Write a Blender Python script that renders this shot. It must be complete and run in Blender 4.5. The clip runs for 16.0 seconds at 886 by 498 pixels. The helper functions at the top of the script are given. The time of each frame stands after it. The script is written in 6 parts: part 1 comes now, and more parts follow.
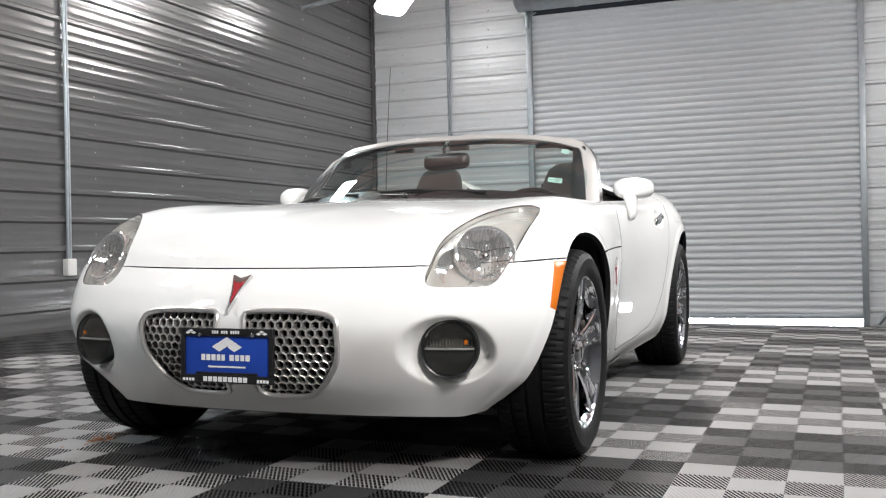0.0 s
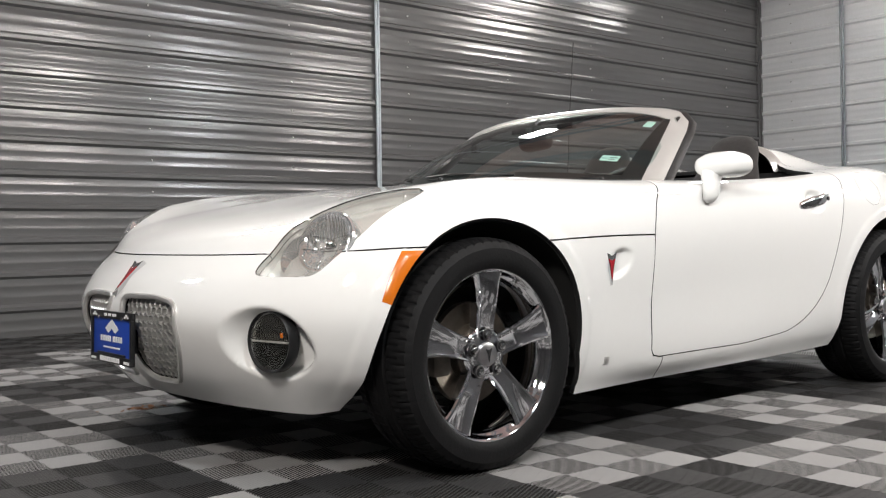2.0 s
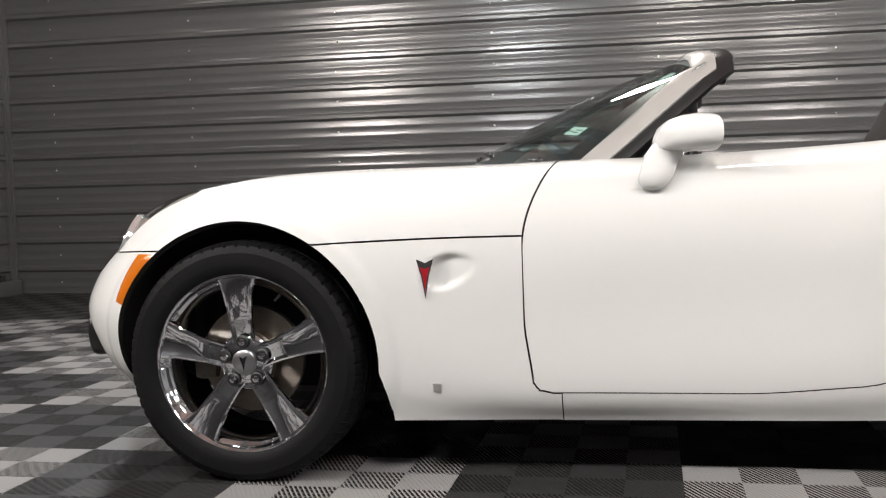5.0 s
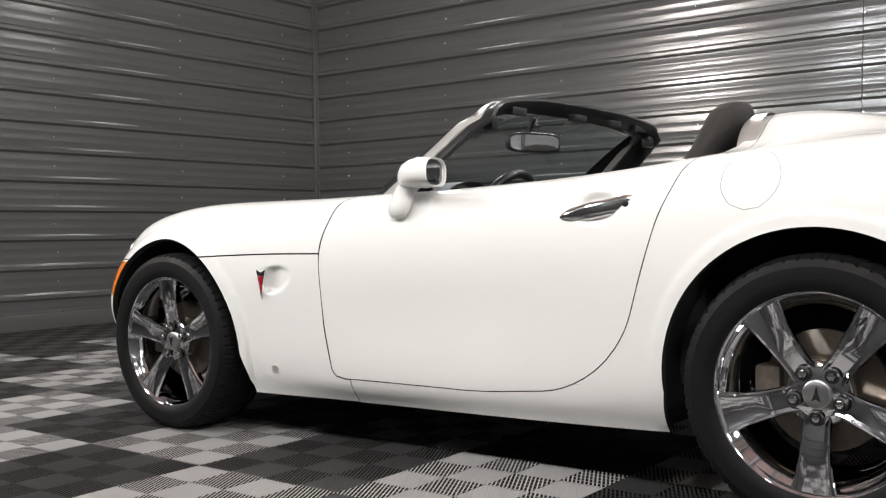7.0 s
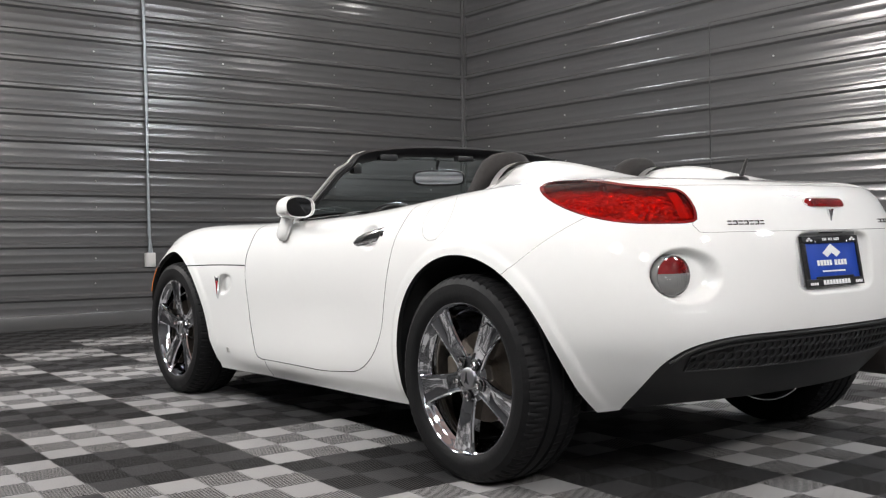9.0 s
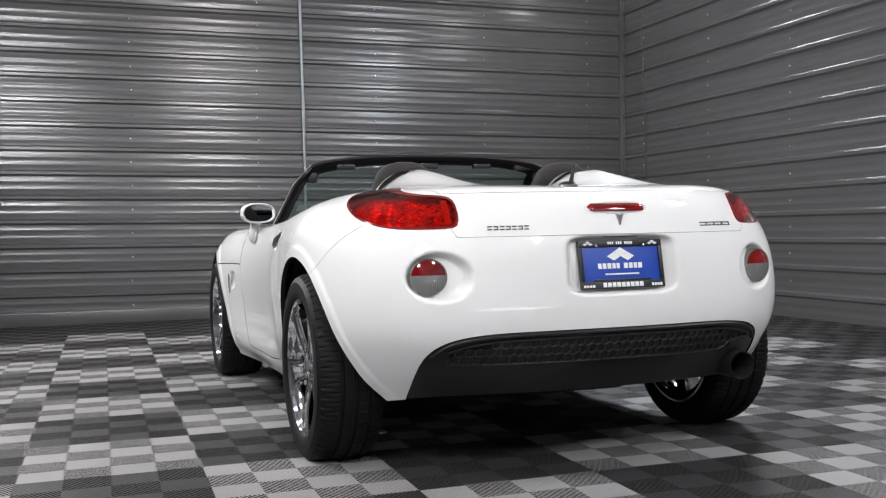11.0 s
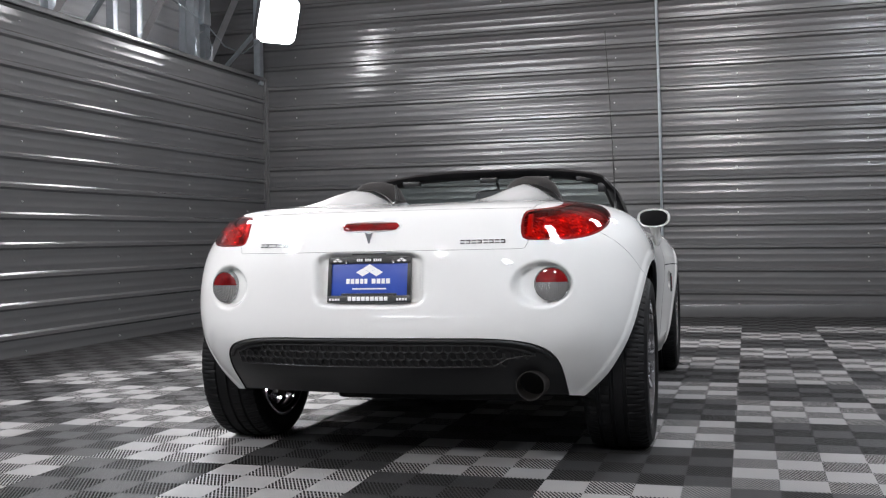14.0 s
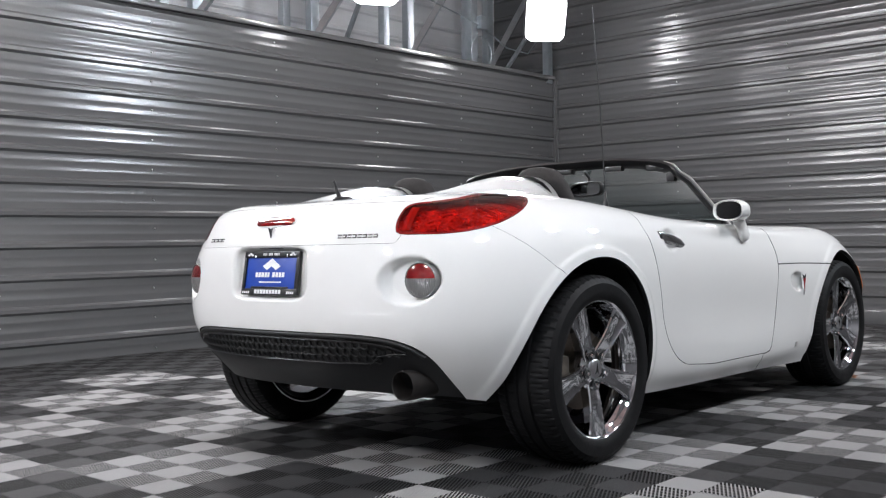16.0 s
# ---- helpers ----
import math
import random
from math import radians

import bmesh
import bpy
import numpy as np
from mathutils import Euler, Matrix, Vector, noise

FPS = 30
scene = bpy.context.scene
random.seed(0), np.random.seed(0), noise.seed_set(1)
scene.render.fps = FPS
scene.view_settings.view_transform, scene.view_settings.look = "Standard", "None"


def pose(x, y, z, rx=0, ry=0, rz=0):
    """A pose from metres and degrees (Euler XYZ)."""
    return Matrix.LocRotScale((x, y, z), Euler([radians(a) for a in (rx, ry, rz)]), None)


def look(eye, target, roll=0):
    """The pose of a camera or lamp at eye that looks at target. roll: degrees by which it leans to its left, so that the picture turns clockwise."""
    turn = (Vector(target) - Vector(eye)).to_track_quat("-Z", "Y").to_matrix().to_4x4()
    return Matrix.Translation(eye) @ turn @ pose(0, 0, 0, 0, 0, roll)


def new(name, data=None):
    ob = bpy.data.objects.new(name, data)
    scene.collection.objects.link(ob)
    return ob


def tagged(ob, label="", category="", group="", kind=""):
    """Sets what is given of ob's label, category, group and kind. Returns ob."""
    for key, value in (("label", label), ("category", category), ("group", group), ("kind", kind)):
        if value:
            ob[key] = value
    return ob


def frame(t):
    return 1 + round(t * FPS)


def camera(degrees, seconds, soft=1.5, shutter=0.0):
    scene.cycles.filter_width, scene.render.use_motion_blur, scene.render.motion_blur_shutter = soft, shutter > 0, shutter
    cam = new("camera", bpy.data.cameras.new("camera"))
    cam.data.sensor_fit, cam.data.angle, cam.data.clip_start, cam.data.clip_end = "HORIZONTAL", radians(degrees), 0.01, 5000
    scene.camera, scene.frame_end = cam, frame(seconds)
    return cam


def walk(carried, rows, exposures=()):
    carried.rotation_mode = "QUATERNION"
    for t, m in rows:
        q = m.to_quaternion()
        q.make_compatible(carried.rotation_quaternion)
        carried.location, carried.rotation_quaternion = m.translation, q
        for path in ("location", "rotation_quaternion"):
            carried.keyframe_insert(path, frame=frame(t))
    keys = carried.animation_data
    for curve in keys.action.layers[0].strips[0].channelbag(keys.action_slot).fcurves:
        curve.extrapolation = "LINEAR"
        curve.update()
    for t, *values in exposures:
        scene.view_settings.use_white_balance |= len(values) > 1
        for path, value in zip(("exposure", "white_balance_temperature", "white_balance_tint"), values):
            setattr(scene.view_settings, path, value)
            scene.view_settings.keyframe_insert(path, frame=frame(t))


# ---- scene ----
cam = camera(47.6, 16.0, soft=1.2, shutter=0.0)
# seconds, eye, a point looked at, lean
PATH = [
    (0, (1.654, -4.406, 0.672), (0.928, -2.542, 0.663), -1.3),
    (0.5, (2.079, -4.19, 0.66), (1.143, -2.423, 0.65), -1.2),
    (1, (2.441, -3.911, 0.657), (1.31, -2.262, 0.647), -1.1),
    (1.5, (2.764, -3.553, 0.645), (1.423, -2.069, 0.632), -1.1),
    (2, (3.001, -3.125, 0.633), (1.461, -1.849, 0.621), -1.1),
    (2.5, (3.157, -2.677, 0.618), (1.447, -1.64, 0.605), -0.9),
    (3, (3.284, -2.201, 0.621), (1.442, -1.423, 0.597), -0.8),
    (3.5, (3.39, -1.715, 0.631), (1.447, -1.244, 0.6), -1.0),
    (4, (3.455, -1.15, 0.691), (1.462, -0.999, 0.624), -1.0),
    (4.5, (3.478, -0.657, 0.728), (1.483, -0.773, 0.642), -1.1),
    (5, (3.447, -0.112, 0.751), (1.49, -0.515, 0.649), -1.4),
    (5.2, (3.428, 0.116, 0.755), (1.494, -0.38, 0.653), -1.4),
    (7.3, (3.218, 2.236, 0.713), (1.702, 0.932, 0.686), -0.5),
    (7.5, (3.189, 2.437, 0.724), (1.712, 1.089, 0.699), -0.4),
    (8, (3.076, 2.908, 0.753), (1.691, 1.466, 0.728), -0.5),
    (8.5, (2.949, 3.342, 0.76), (1.684, 1.794, 0.734), -0.4),
    (9, (2.783, 3.741, 0.78), (1.613, 2.119, 0.752), -0.3),
    (11.5, (1.113, 4.937, 0.799), (0.631, 2.996, 0.77), -0.6),
    (12, (0.65, 5.088, 0.794), (0.337, 3.112, 0.768), -0.6),
    (12.5, (0.179, 5.171, 0.81), (0.049, 3.175, 0.779), -0.6),
    (13, (-0.3, 5.203, 0.827), (-0.208, 3.206, 0.796), -0.6),
    (13.5, (-0.795, 5.206, 0.831), (-0.462, 3.234, 0.804), -0.5),
    (14, (-1.267, 5.141, 0.843), (-0.69, 3.226, 0.816), -0.6),
    (14.5, (-1.721, 4.968, 0.850), (-0.901, 3.144, 0.828), -0.6),
    (15, (-2.172, 4.755, 0.847), (-1.127, 3.049, 0.826), -0.6),
    (15.5, (-2.566, 4.480, 0.838), (-1.361, 2.884, 0.816), -0.6),
    (16, (-2.877, 4.134, 0.810), (-1.530, 2.655, 0.789), -0.7),
]
# exposure and white balance drift a little on the way
TONE = [(0, 0.40, 6400, 10), (1, 0.28, 6500, 10), (2.5, 0.10, 6650, 11), (5, 0.04, 6750, 12), (7.4, 0.16, 6650, 11), (8, 0.16, 6650, 11), (9, 0.18, 6450, 11), (12.5, 0.22, 6200, 12), (14.5, 0.32, 6180, 12), (16, 0.46, 6150, 12)]
walk(cam, [(t, look(e, g, r)) for t, e, g, r in PATH], TONE)

# ---- light ----
world = bpy.data.worlds.new("world")
world.use_nodes = True
world.node_tree.nodes["Background"].inputs[0].default_value = (0.75, 0.85, 1.0, 1)
world.node_tree.nodes["Background"].inputs[1].default_value = 0.02
scene.world = world
scene.view_settings.exposure = 0.3
LAMP_POWER = 47.0


# ---- materials ----
def material(name, color, rough=0.5, metal=0.0, coat=0.0, trans=0.0, emit=0.0, ior=1.5):
    m = bpy.data.materials.new(name)
    m.use_nodes = True
    b = m.node_tree.nodes["Principled BSDF"]
    b.inputs["Base Color"].default_value = (*color, 1)
    b.inputs["Roughness"].default_value = rough
    b.inputs["Metallic"].default_value = metal
    b.inputs["Coat Weight"].default_value = coat
    b.inputs["Coat Roughness"].default_value = 0.03
    b.inputs["Transmission Weight"].default_value = trans
    b.inputs["IOR"].default_value = ior
    if emit:
        b.inputs["Emission Color"].default_value = (*color, 1)
        b.inputs["Emission Strength"].default_value = emit
    return m


def varied(m, scale=(8, 8, 8), amount=0.2, fine=0.0, fine_scale=200.0, bump=0.0, bump_scale=(60, 60, 60), rough_amount=0.0, per_object=0.0):
    """Two scales of mottling on the colour, some on the gloss, and a fine relief."""
    nt = m.node_tree
    n, l = nt.nodes, nt.links
    b = n["Principled BSDF"]
    base = tuple(b.inputs["Base Color"].default_value)
    tc = n.new("ShaderNodeTexCoord")
    mp = n.new("ShaderNodeMapping")
    mp.inputs["Scale"].default_value = scale
    l.new(tc.outputs["Object"], mp.inputs["Vector"])
    t1 = n.new("ShaderNodeTexNoise")
    t1.inputs["Scale"].default_value = 1.0
    t1.inputs["Detail"].default_value = 5.0
    l.new(mp.outputs[0], t1.inputs["Vector"])
    value = t1.outputs["Fac"]
    if fine:
        t2 = n.new("ShaderNodeTexNoise")
        t2.inputs["Scale"].default_value = fine_scale
        t2.inputs["Detail"].default_value = 2.0
        l.new(tc.outputs["Object"], t2.inputs["Vector"])
        mx = n.new("ShaderNodeMix")
        mx.inputs[0].default_value = fine
        l.new(value, mx.inputs[2])
        l.new(t2.outputs["Fac"], mx.inputs[3])
        value = mx.outputs[0]
    if per_object:
        oi = n.new("ShaderNodeObjectInfo")
        ad = n.new("ShaderNodeMath")
        ad.operation = "MULTIPLY_ADD"
        ad.inputs[1].default_value = per_object
        l.new(oi.outputs["Random"], ad.inputs[0])
        l.new(value, ad.inputs[2])
        value = ad.outputs[0]
    mr = n.new("ShaderNodeMapRange")
    mr.inputs["From Min"].default_value = 0.25
    mr.inputs["From Max"].default_value = 0.75 + per_object
    mr.inputs["To Min"].default_value = 1 - amount
    mr.inputs["To Max"].default_value = 1 + amount
    l.new(value, mr.inputs["Value"])
    mul = n.new("ShaderNodeVectorMath")
    mul.operation = "SCALE"
    mul.inputs[0].default_value = base[:3]
    l.new(mr.outputs[0], mul.inputs["Scale"])
    l.new(mul.outputs[0], b.inputs["Base Color"])
    if rough_amount:
        rr = n.new("ShaderNodeMapRange")
        r0 = b.inputs["Roughness"].default_value
        rr.inputs["From Min"].default_value, rr.inputs["From Max"].default_value = 0.3, 0.7
        rr.inputs["To Min"].default_value, rr.inputs["To Max"].default_value = max(0.02, r0 - rough_amount), r0 + rough_amount
        l.new(value, rr.inputs["Value"])
        l.new(rr.outputs[0], b.inputs["Roughness"])
    if bump:
        m2 = n.new("ShaderNodeMapping")
        m2.inputs["Scale"].default_value = bump_scale
        l.new(tc.outputs["Object"], m2.inputs["Vector"])
        t3 = n.new("ShaderNodeTexNoise")
        t3.inputs["Scale"].default_value = 1.0
        t3.inputs["Detail"].default_value = 2.0
        l.new(m2.outputs[0], t3.inputs["Vector"])
        bp = n.new("ShaderNodeBump")
        bp.inputs["Strength"].default_value = 1.0
        bp.inputs["Distance"].default_value = bump
        l.new(t3.outputs["Fac"], bp.inputs["Height"])
        l.new(bp.outputs[0], b.inputs["Normal"])
    return m


STEEL_DARK = varied(material("charcoal_sheet", (0.145, 0.145, 0.148), 0.21, 0.22), (0.5, 0.5, 9), 0.07, 0.3, 90, 0.00012, (0.9, 0.9, 11), 0.03)
STEEL_DARK.node_tree.nodes["Principled BSDF"].inputs["Specular IOR Level"].default_value = 0.75
STEEL_LIGHT = varied(material("light_grey_sheet", (0.82, 0.84, 0.86), 0.36, 0.15), (0.5, 0.5, 6), 0.08, 0.3, 60, 0.002, (0.8, 0.8, 14), 0.06)
GALVANISED = varied(material("galvanised_steel", (0.42, 0.46, 0.49), 0.38, 0.75), (14, 14, 14), 0.18, 0.3, 120, 0.0, rough_amount=0.08)
SCREW = material("screw_head", (0.5, 0.5, 0.5), 0.3, 0.9)
WHITE_PLASTIC = varied(material("white_plastic", (0.78, 0.78, 0.76), 0.4), (30, 30, 30), 0.05)
ROOF_RED = varied(material("roof_deck", (0.86, 0.63, 0.57), 0.7), (1.2, 1.2, 1.2), 0.2, 0.3, 20)
TILE_LIGHT = varied(material("light_grey_tile_plastic", (0.32, 0.316, 0.314), 0.50), (5, 5, 5), 0.14, 0.45, 160, 0.0004, (300, 300, 300), 0.08, 0.35)
TILE_DARK = varied(material("graphite_tile_plastic", (0.035, 0.0347, 0.036), 0.52), (5, 5, 5), 0.22, 0.45, 160, 0.0004, (300, 300, 300), 0.08, 0.35)
for tile_plastic in (TILE_LIGHT, TILE_DARK):
    tile_plastic.node_tree.nodes["Principled BSDF"].inputs["Specular IOR Level"].default_value = 0.42
# near black for the rib sides: shade inside the slots, put into the colour
SLOT_SHADE = varied(material("tile_slot_shade", (0.014, 0.013, 0.012), 0.9), (40, 40, 40), 0.4)
TILE_BASE = material("slab_slot_shade", (0.008, 0.008, 0.008), 0.9)
DARK_BOX = material("dark_outlet", (0.02, 0.02, 0.02), 0.6)
LAMP_FACE = material("lamp_face", (1.0, 0.98, 0.95), 0.4, emit=24.0)
LAMP_BODY = varied(material("lamp_housing", (0.10, 0.10, 0.105), 0.5), (10, 10, 10), 0.1)
DAYLIGHT = material("daylight_backdrop", (0.95, 0.98, 1.0), 0.8, emit=22.0)

PAINT = varied(material("white_car_paint", (0.79, 0.79, 0.776), 0.5, coat=1.0), (2.5, 2.5, 2.5), 0.012, 0.3, 40)
PAINT.node_tree.nodes["Principled BSDF"].inputs["Specular IOR Level"].default_value = 0.15
BLACK_PLASTIC = varied(material("black_plastic", (0.007, 0.007, 0.0075), 0.5), (30, 30, 30), 0.2, 0.4, 300, 0.0003, (500, 500, 500))
TRIM_BLACK = varied(material("black_trim", (0.012, 0.012, 0.013), 0.35), (20, 20, 20), 0.15)
SHADOW_BLACK = material("liner_and_gap_black", (0.006, 0.006, 0.006), 0.9)
RUBBER = varied(material("tyre_rubber", (0.004, 0.004, 0.0045), 0.62), (12, 12, 12), 0.25, 0.4, 150, 0.0006, (120, 120, 120), 0.1)
RUBBER.node_tree.nodes["Principled BSDF"].inputs["Specular IOR Level"].default_value = 0.22
CHROME = varied(material("chrome", (0.66, 0.67, 0.70), 0.05, 1.0), (20, 20, 20), 0.06, rough_amount=0.03)
CHROME_TRIM = material("chrome_trim", (0.70, 0.70, 0.71), 0.10, 1.0)
BADGE_DARK = material("darkened_chrome", (0.16, 0.16, 0.165), 0.16, 1.0)
CAP_SILVER = varied(material("brushed_cap", (0.42, 0.42, 0.43), 0.28, 0.95), (40, 40, 40), 0.12)
SATIN_SILVER = varied(material("satin_silver", (0.68, 0.67, 0.655), 0.30, 0.75), (15, 15, 15), 0.06)
PILLAR_SILVER = varied(material("pillar_silver_beige", (0.60, 0.59, 0.57), 0.3, 0.45, coat=0.6), (10, 10, 10), 0.04)
DISC_STEEL = varied(material("brake_disc_steel", (0.13, 0.11, 0.09), 0.35, 0.8), (40, 40, 40), 0.25, 0.4, 200)
CALIPER = varied(material("caliper_iron", (0.10, 0.085, 0.07), 0.6, 0.4), (40, 40, 40), 0.3)
AMBER = material("amber_lens", (0.64, 0.16, 0.009), 0.25, coat=0.6)
RED_LENS = varied(material("red_lens", (0.17, 0.002, 0.003), 0.08, coat=1.0), (18, 18, 18), 0.65)
RED_DEEP = varied(material("tail_border_lens", (0.20, 0.006, 0.006), 0.10, 0.0, coat=1.0), (15, 15, 15), 0.35)


def faceted(m, scale, depth):
    """Moulded cells that throw light back in many directions."""
    n, l = m.node_tree.nodes, m.node_tree.links
    tc, mp, vo, no, bp, b2 = (n.new("ShaderNode" + k) for k in ("TexCoord", "Mapping", "TexVoronoi", "TexNoise", "Bump", "Bump"))
    mp.inputs["Scale"].default_value = scale
    l.new(tc.outputs["Object"], mp.inputs["Vector"])
    l.new(mp.outputs[0], vo.inputs["Vector"])
    l.new(mp.outputs[0], no.inputs["Vector"])
    vo.inputs["Scale"].default_value, no.inputs["Scale"].default_value = 1.0, 0.35
    bp.inputs["Distance"].default_value, b2.inputs["Distance"].default_value = depth, depth * 2.5
    l.new(vo.outputs["Distance"], bp.inputs["Height"])
    l.new(no.outputs["Fac"], b2.inputs["Height"])
    l.new(bp.outputs[0], b2.inputs["Normal"])
    l.new(b2.outputs[0], n["Principled BSDF"].inputs["Normal"])
    return m


TAIL_CELLS = faceted(varied(material("tail_reflector", (0.88, 0.88, 0.88), 0.20, 0.72), (22, 22, 30), 0.35), (75, 75, 95), 0.010)
RED_BADGE = material("red_enamel", (0.32, 0.012, 0.02), 0.2, coat=0.8)
LAMP_SILVER = material("lamp_reflector", (0.92, 0.92, 0.93), 0.08, 0.82)
LAMP_GREY = varied(material("hazed_lamp_bezel", (0.80, 0.80, 0.785), 0.22, 0.55, coat=0.5), (20, 20, 20), 0.1)
REV_GREY = material("reverse_lens", (0.27, 0.27, 0.265), 0.22, 0.3, coat=0.7)
FOG_DARK = material("fog_lamp_bowl", (0.045, 0.047, 0.048), 0.16, 0.6, coat=0.6)
FOG_FLUTE = material("fog_lamp_flutes", (0.42, 0.41, 0.40), 0.12, 1.0)
FOG_AMBER = material("fog_amber_bulb", (0.20, 0.18, 0.16), 0.22, 0.85)
PLATE_BLUE = varied(material("plate_blue", (0.012, 0.055, 0.36), 0.4), (15, 15, 15), 0.08)
PLATE_WHITE = material("plate_white", (0.80, 0.80, 0.80), 0.5)
PLATE_BLACK = material("plate_frame_black", (0.012, 0.012, 0.013), 0.35)
SEAT_CLOTH = varied(material("dark_seat_cloth", (0.030, 0.027, 0.026), 0.9), (60, 60, 60), 0.25, 0.5, 600, 0.0006, (900, 900, 900))
DASH = varied(material("dark_dashboard", (0.022, 0.022, 0.023), 0.6), (20, 20, 20), 0.15)
DOOR_MIRROR = material("tinted_mirror_glass", (0.20, 0.21, 0.22), 0.03, 1.0)
MIRROR_GLASS = material("mirror_glass", (0.55, 0.57, 0.58), 0.02, 1.0)
STICKER = material("mint_sticker", (0.50, 0.72, 0.64), 0.6)


def pane(name, tint, ior):
    """Thin clear sheet: what is behind shows through, gloss grows with the slant."""
    m = bpy.data.materials.new(name)
    m.use_nodes = True
    n, l = m.node_tree.nodes, m.node_tree.links
    n.remove(n["Principled BSDF"])
    tr, gl, mx, fr = (n.new(k) for k in ("ShaderNodeBsdfTransparent", "ShaderNodeBsdfGlossy", "ShaderNodeMixShader", "ShaderNodeLayerWeight"))
    tr.inputs[0].default_value = (*tint, 1)
    gl.inputs["Roughness"].default_value = 0.015
    fr.inputs["Blend"].default_value = 0.5
    pw, ma = n.new("ShaderNodeMath"), n.new("ShaderNodeMath")
    pw.operation, ma.operation = "POWER", "MULTIPLY_ADD"
    pw.inputs[1].default_value = 3.4
    f0 = 1.1 * ((ior - 1) / (ior + 1)) ** 2
    ma.inputs[1].default_value, ma.inputs[2].default_value = 0.95 - f0, f0
    l.new(fr.outputs["Facing"], pw.inputs[0])
    l.new(pw.outputs[0], ma.inputs[0])
    l.new(ma.outputs[0], mx.inputs[0])
    l.new(tr.outputs[0], mx.inputs[1])
    l.new(gl.outputs[0], mx.inputs[2])
    l.new(mx.outputs[0], n["Material Output"].inputs["Surface"])
    return m


GLASS = pane("windscreen_glass", (0.66, 0.76, 0.74), 1.6)
CLEAR = pane("clear_lens", (0.95, 0.95, 0.93), 1.5)
RED_PANE = pane("red_tail_lens", (0.86, 0.045, 0.022), 1.5)


# ---- mesh helpers ----
def finish(name, bm, mat, sharp=38):
    me = bpy.data.meshes.new(name)
    bmesh.ops.recalc_face_normals(bm, faces=bm.faces)
    bm.to_mesh(me)
    bm.free()
    me.materials.append(mat)
    me.shade_smooth()
    me.set_sharp_from_angle(angle=radians(sharp))
    return me


def part(name, bm, mat, parent=None, label="", sharp=38, at=None):
    """Links a bmesh as one mesh object, under a thing or a part of it."""
    ob = new(name, finish(name, bm, mat, sharp))
    if parent is not None:
        ob.parent = parent
    if at is not None:
        ob.matrix_basis = at
    if label:
        ob["label"] = label
    return ob


def thing(name, at, label, category, group="", kind=""):
    return tagged(new(name), label, category, group, kind) if at is None else _placed(tagged(new(name), label, category, group, kind), at)


def _placed(ob, m):
    ob.matrix_basis = m
    ob.empty_display_size = 0.1
    return ob


def box(bm, lo, hi, m=None, bevel=0.0):
    c = [(a + b) / 2 for a, b in zip(lo, hi)]
    d = [abs(b - a) for a, b in zip(lo, hi)]
    mt = Matrix.LocRotScale(c, None, d)
    r = bmesh.ops.create_cube(bm, size=1, matrix=(m @ mt) if m is not None else mt)
    if bevel:
        ed = list({e for v in r["verts"] for e in v.link_edges})
        bmesh.ops.bevel(bm, geom=ed, offset=bevel, segments=2, affect="EDGES", profile=0.6)
    return bm


def boxed(lo, hi, bevel=0.0):
    return box(bmesh.new(), lo, hi, None, bevel)


def tube(bm, pts, r, sides=8, closed=False, caps=True):
    """A round bar along a line of points."""
    pts = [Vector(p) for p in pts]
    n = len(pts)
    rings = []
    up = None
    for i, p in enumerate(pts):
        a = pts[(i - 1) % n] if (closed or i > 0) else p
        b = pts[(i + 1) % n] if (closed or i < n - 1) else p
        d = (b - a).normalized()
        if up is None:
            up = Vector((0, 0, 1)) if abs(d.z) < 0.9 else Vector((1, 0, 0))
        side = d.cross(up).normalized()
        up = side.cross(d).normalized()
        rr = r[i] if isinstance(r, (list, tuple)) else r
        rings.append([bm.verts.new(p + rr * (math.cos(2 * math.pi * k / sides) * side + math.sin(2 * math.pi * k / sides) * up)) for k in range(sides)])
    for i in range(n if closed else n - 1):
        q, w = rings[i], rings[(i + 1) % n]
        for k in range(sides):
            bm.faces.new((q[k], q[(k + 1) % sides], w[(k + 1) % sides], w[k]))
    if caps and not closed:
        bm.faces.new(rings[0][::-1])
        bm.faces.new(rings[-1])
    return bm


def lathe(bm, prof, n=48, axis="x", m=None, closed=False):
    """Turns a line of (along, radius) about an axis."""
    rings = []
    for a, r in prof:
        ring = []
        for k in range(n):
            c, s = math.cos(2 * math.pi * k / n) * r, math.sin(2 * math.pi * k / n) * r
            p = Vector((a, c, s)) if axis == "x" else Vector((c, a, s)) if axis == "y" else Vector((c, s, a))
            ring.append(bm.verts.new(m @ p if m is not None else p))
        rings.append(ring)
    idx = range(len(rings)) if closed else range(len(rings) - 1)
    for i in idx:
        q, w = rings[i], rings[(i + 1) % len(rings)]
        for k in range(n):
            bm.faces.new((q[k], q[(k + 1) % n], w[(k + 1) % n], w[k]))
    if not closed:
        if prof[0][1] > 1e-6:
            bm.faces.new(rings[0][::-1])
        if prof[-1][1] > 1e-6:
            bm.faces.new(rings[-1])
    bmesh.ops.remove_doubles(bm, verts=bm.verts, dist=1e-6)
    return bm


def loft(bm, sections, closed=True, caps=True):
    """Skins a row of sections with equal counts of points."""
    rows = [[bm.verts.new(Vector(p)) for p in s] for s in sections]
    n = len(rows[0])
    for i in range(len(rows) - 1):
        for k in range(n if closed else n - 1):
            bm.faces.new((rows[i][k], rows[i][(k + 1) % n], rows[i + 1][(k + 1) % n], rows[i + 1][k]))
    if caps and closed:
        bm.faces.new(rows[0][::-1])
        bm.faces.new(rows[-1])
    return bm


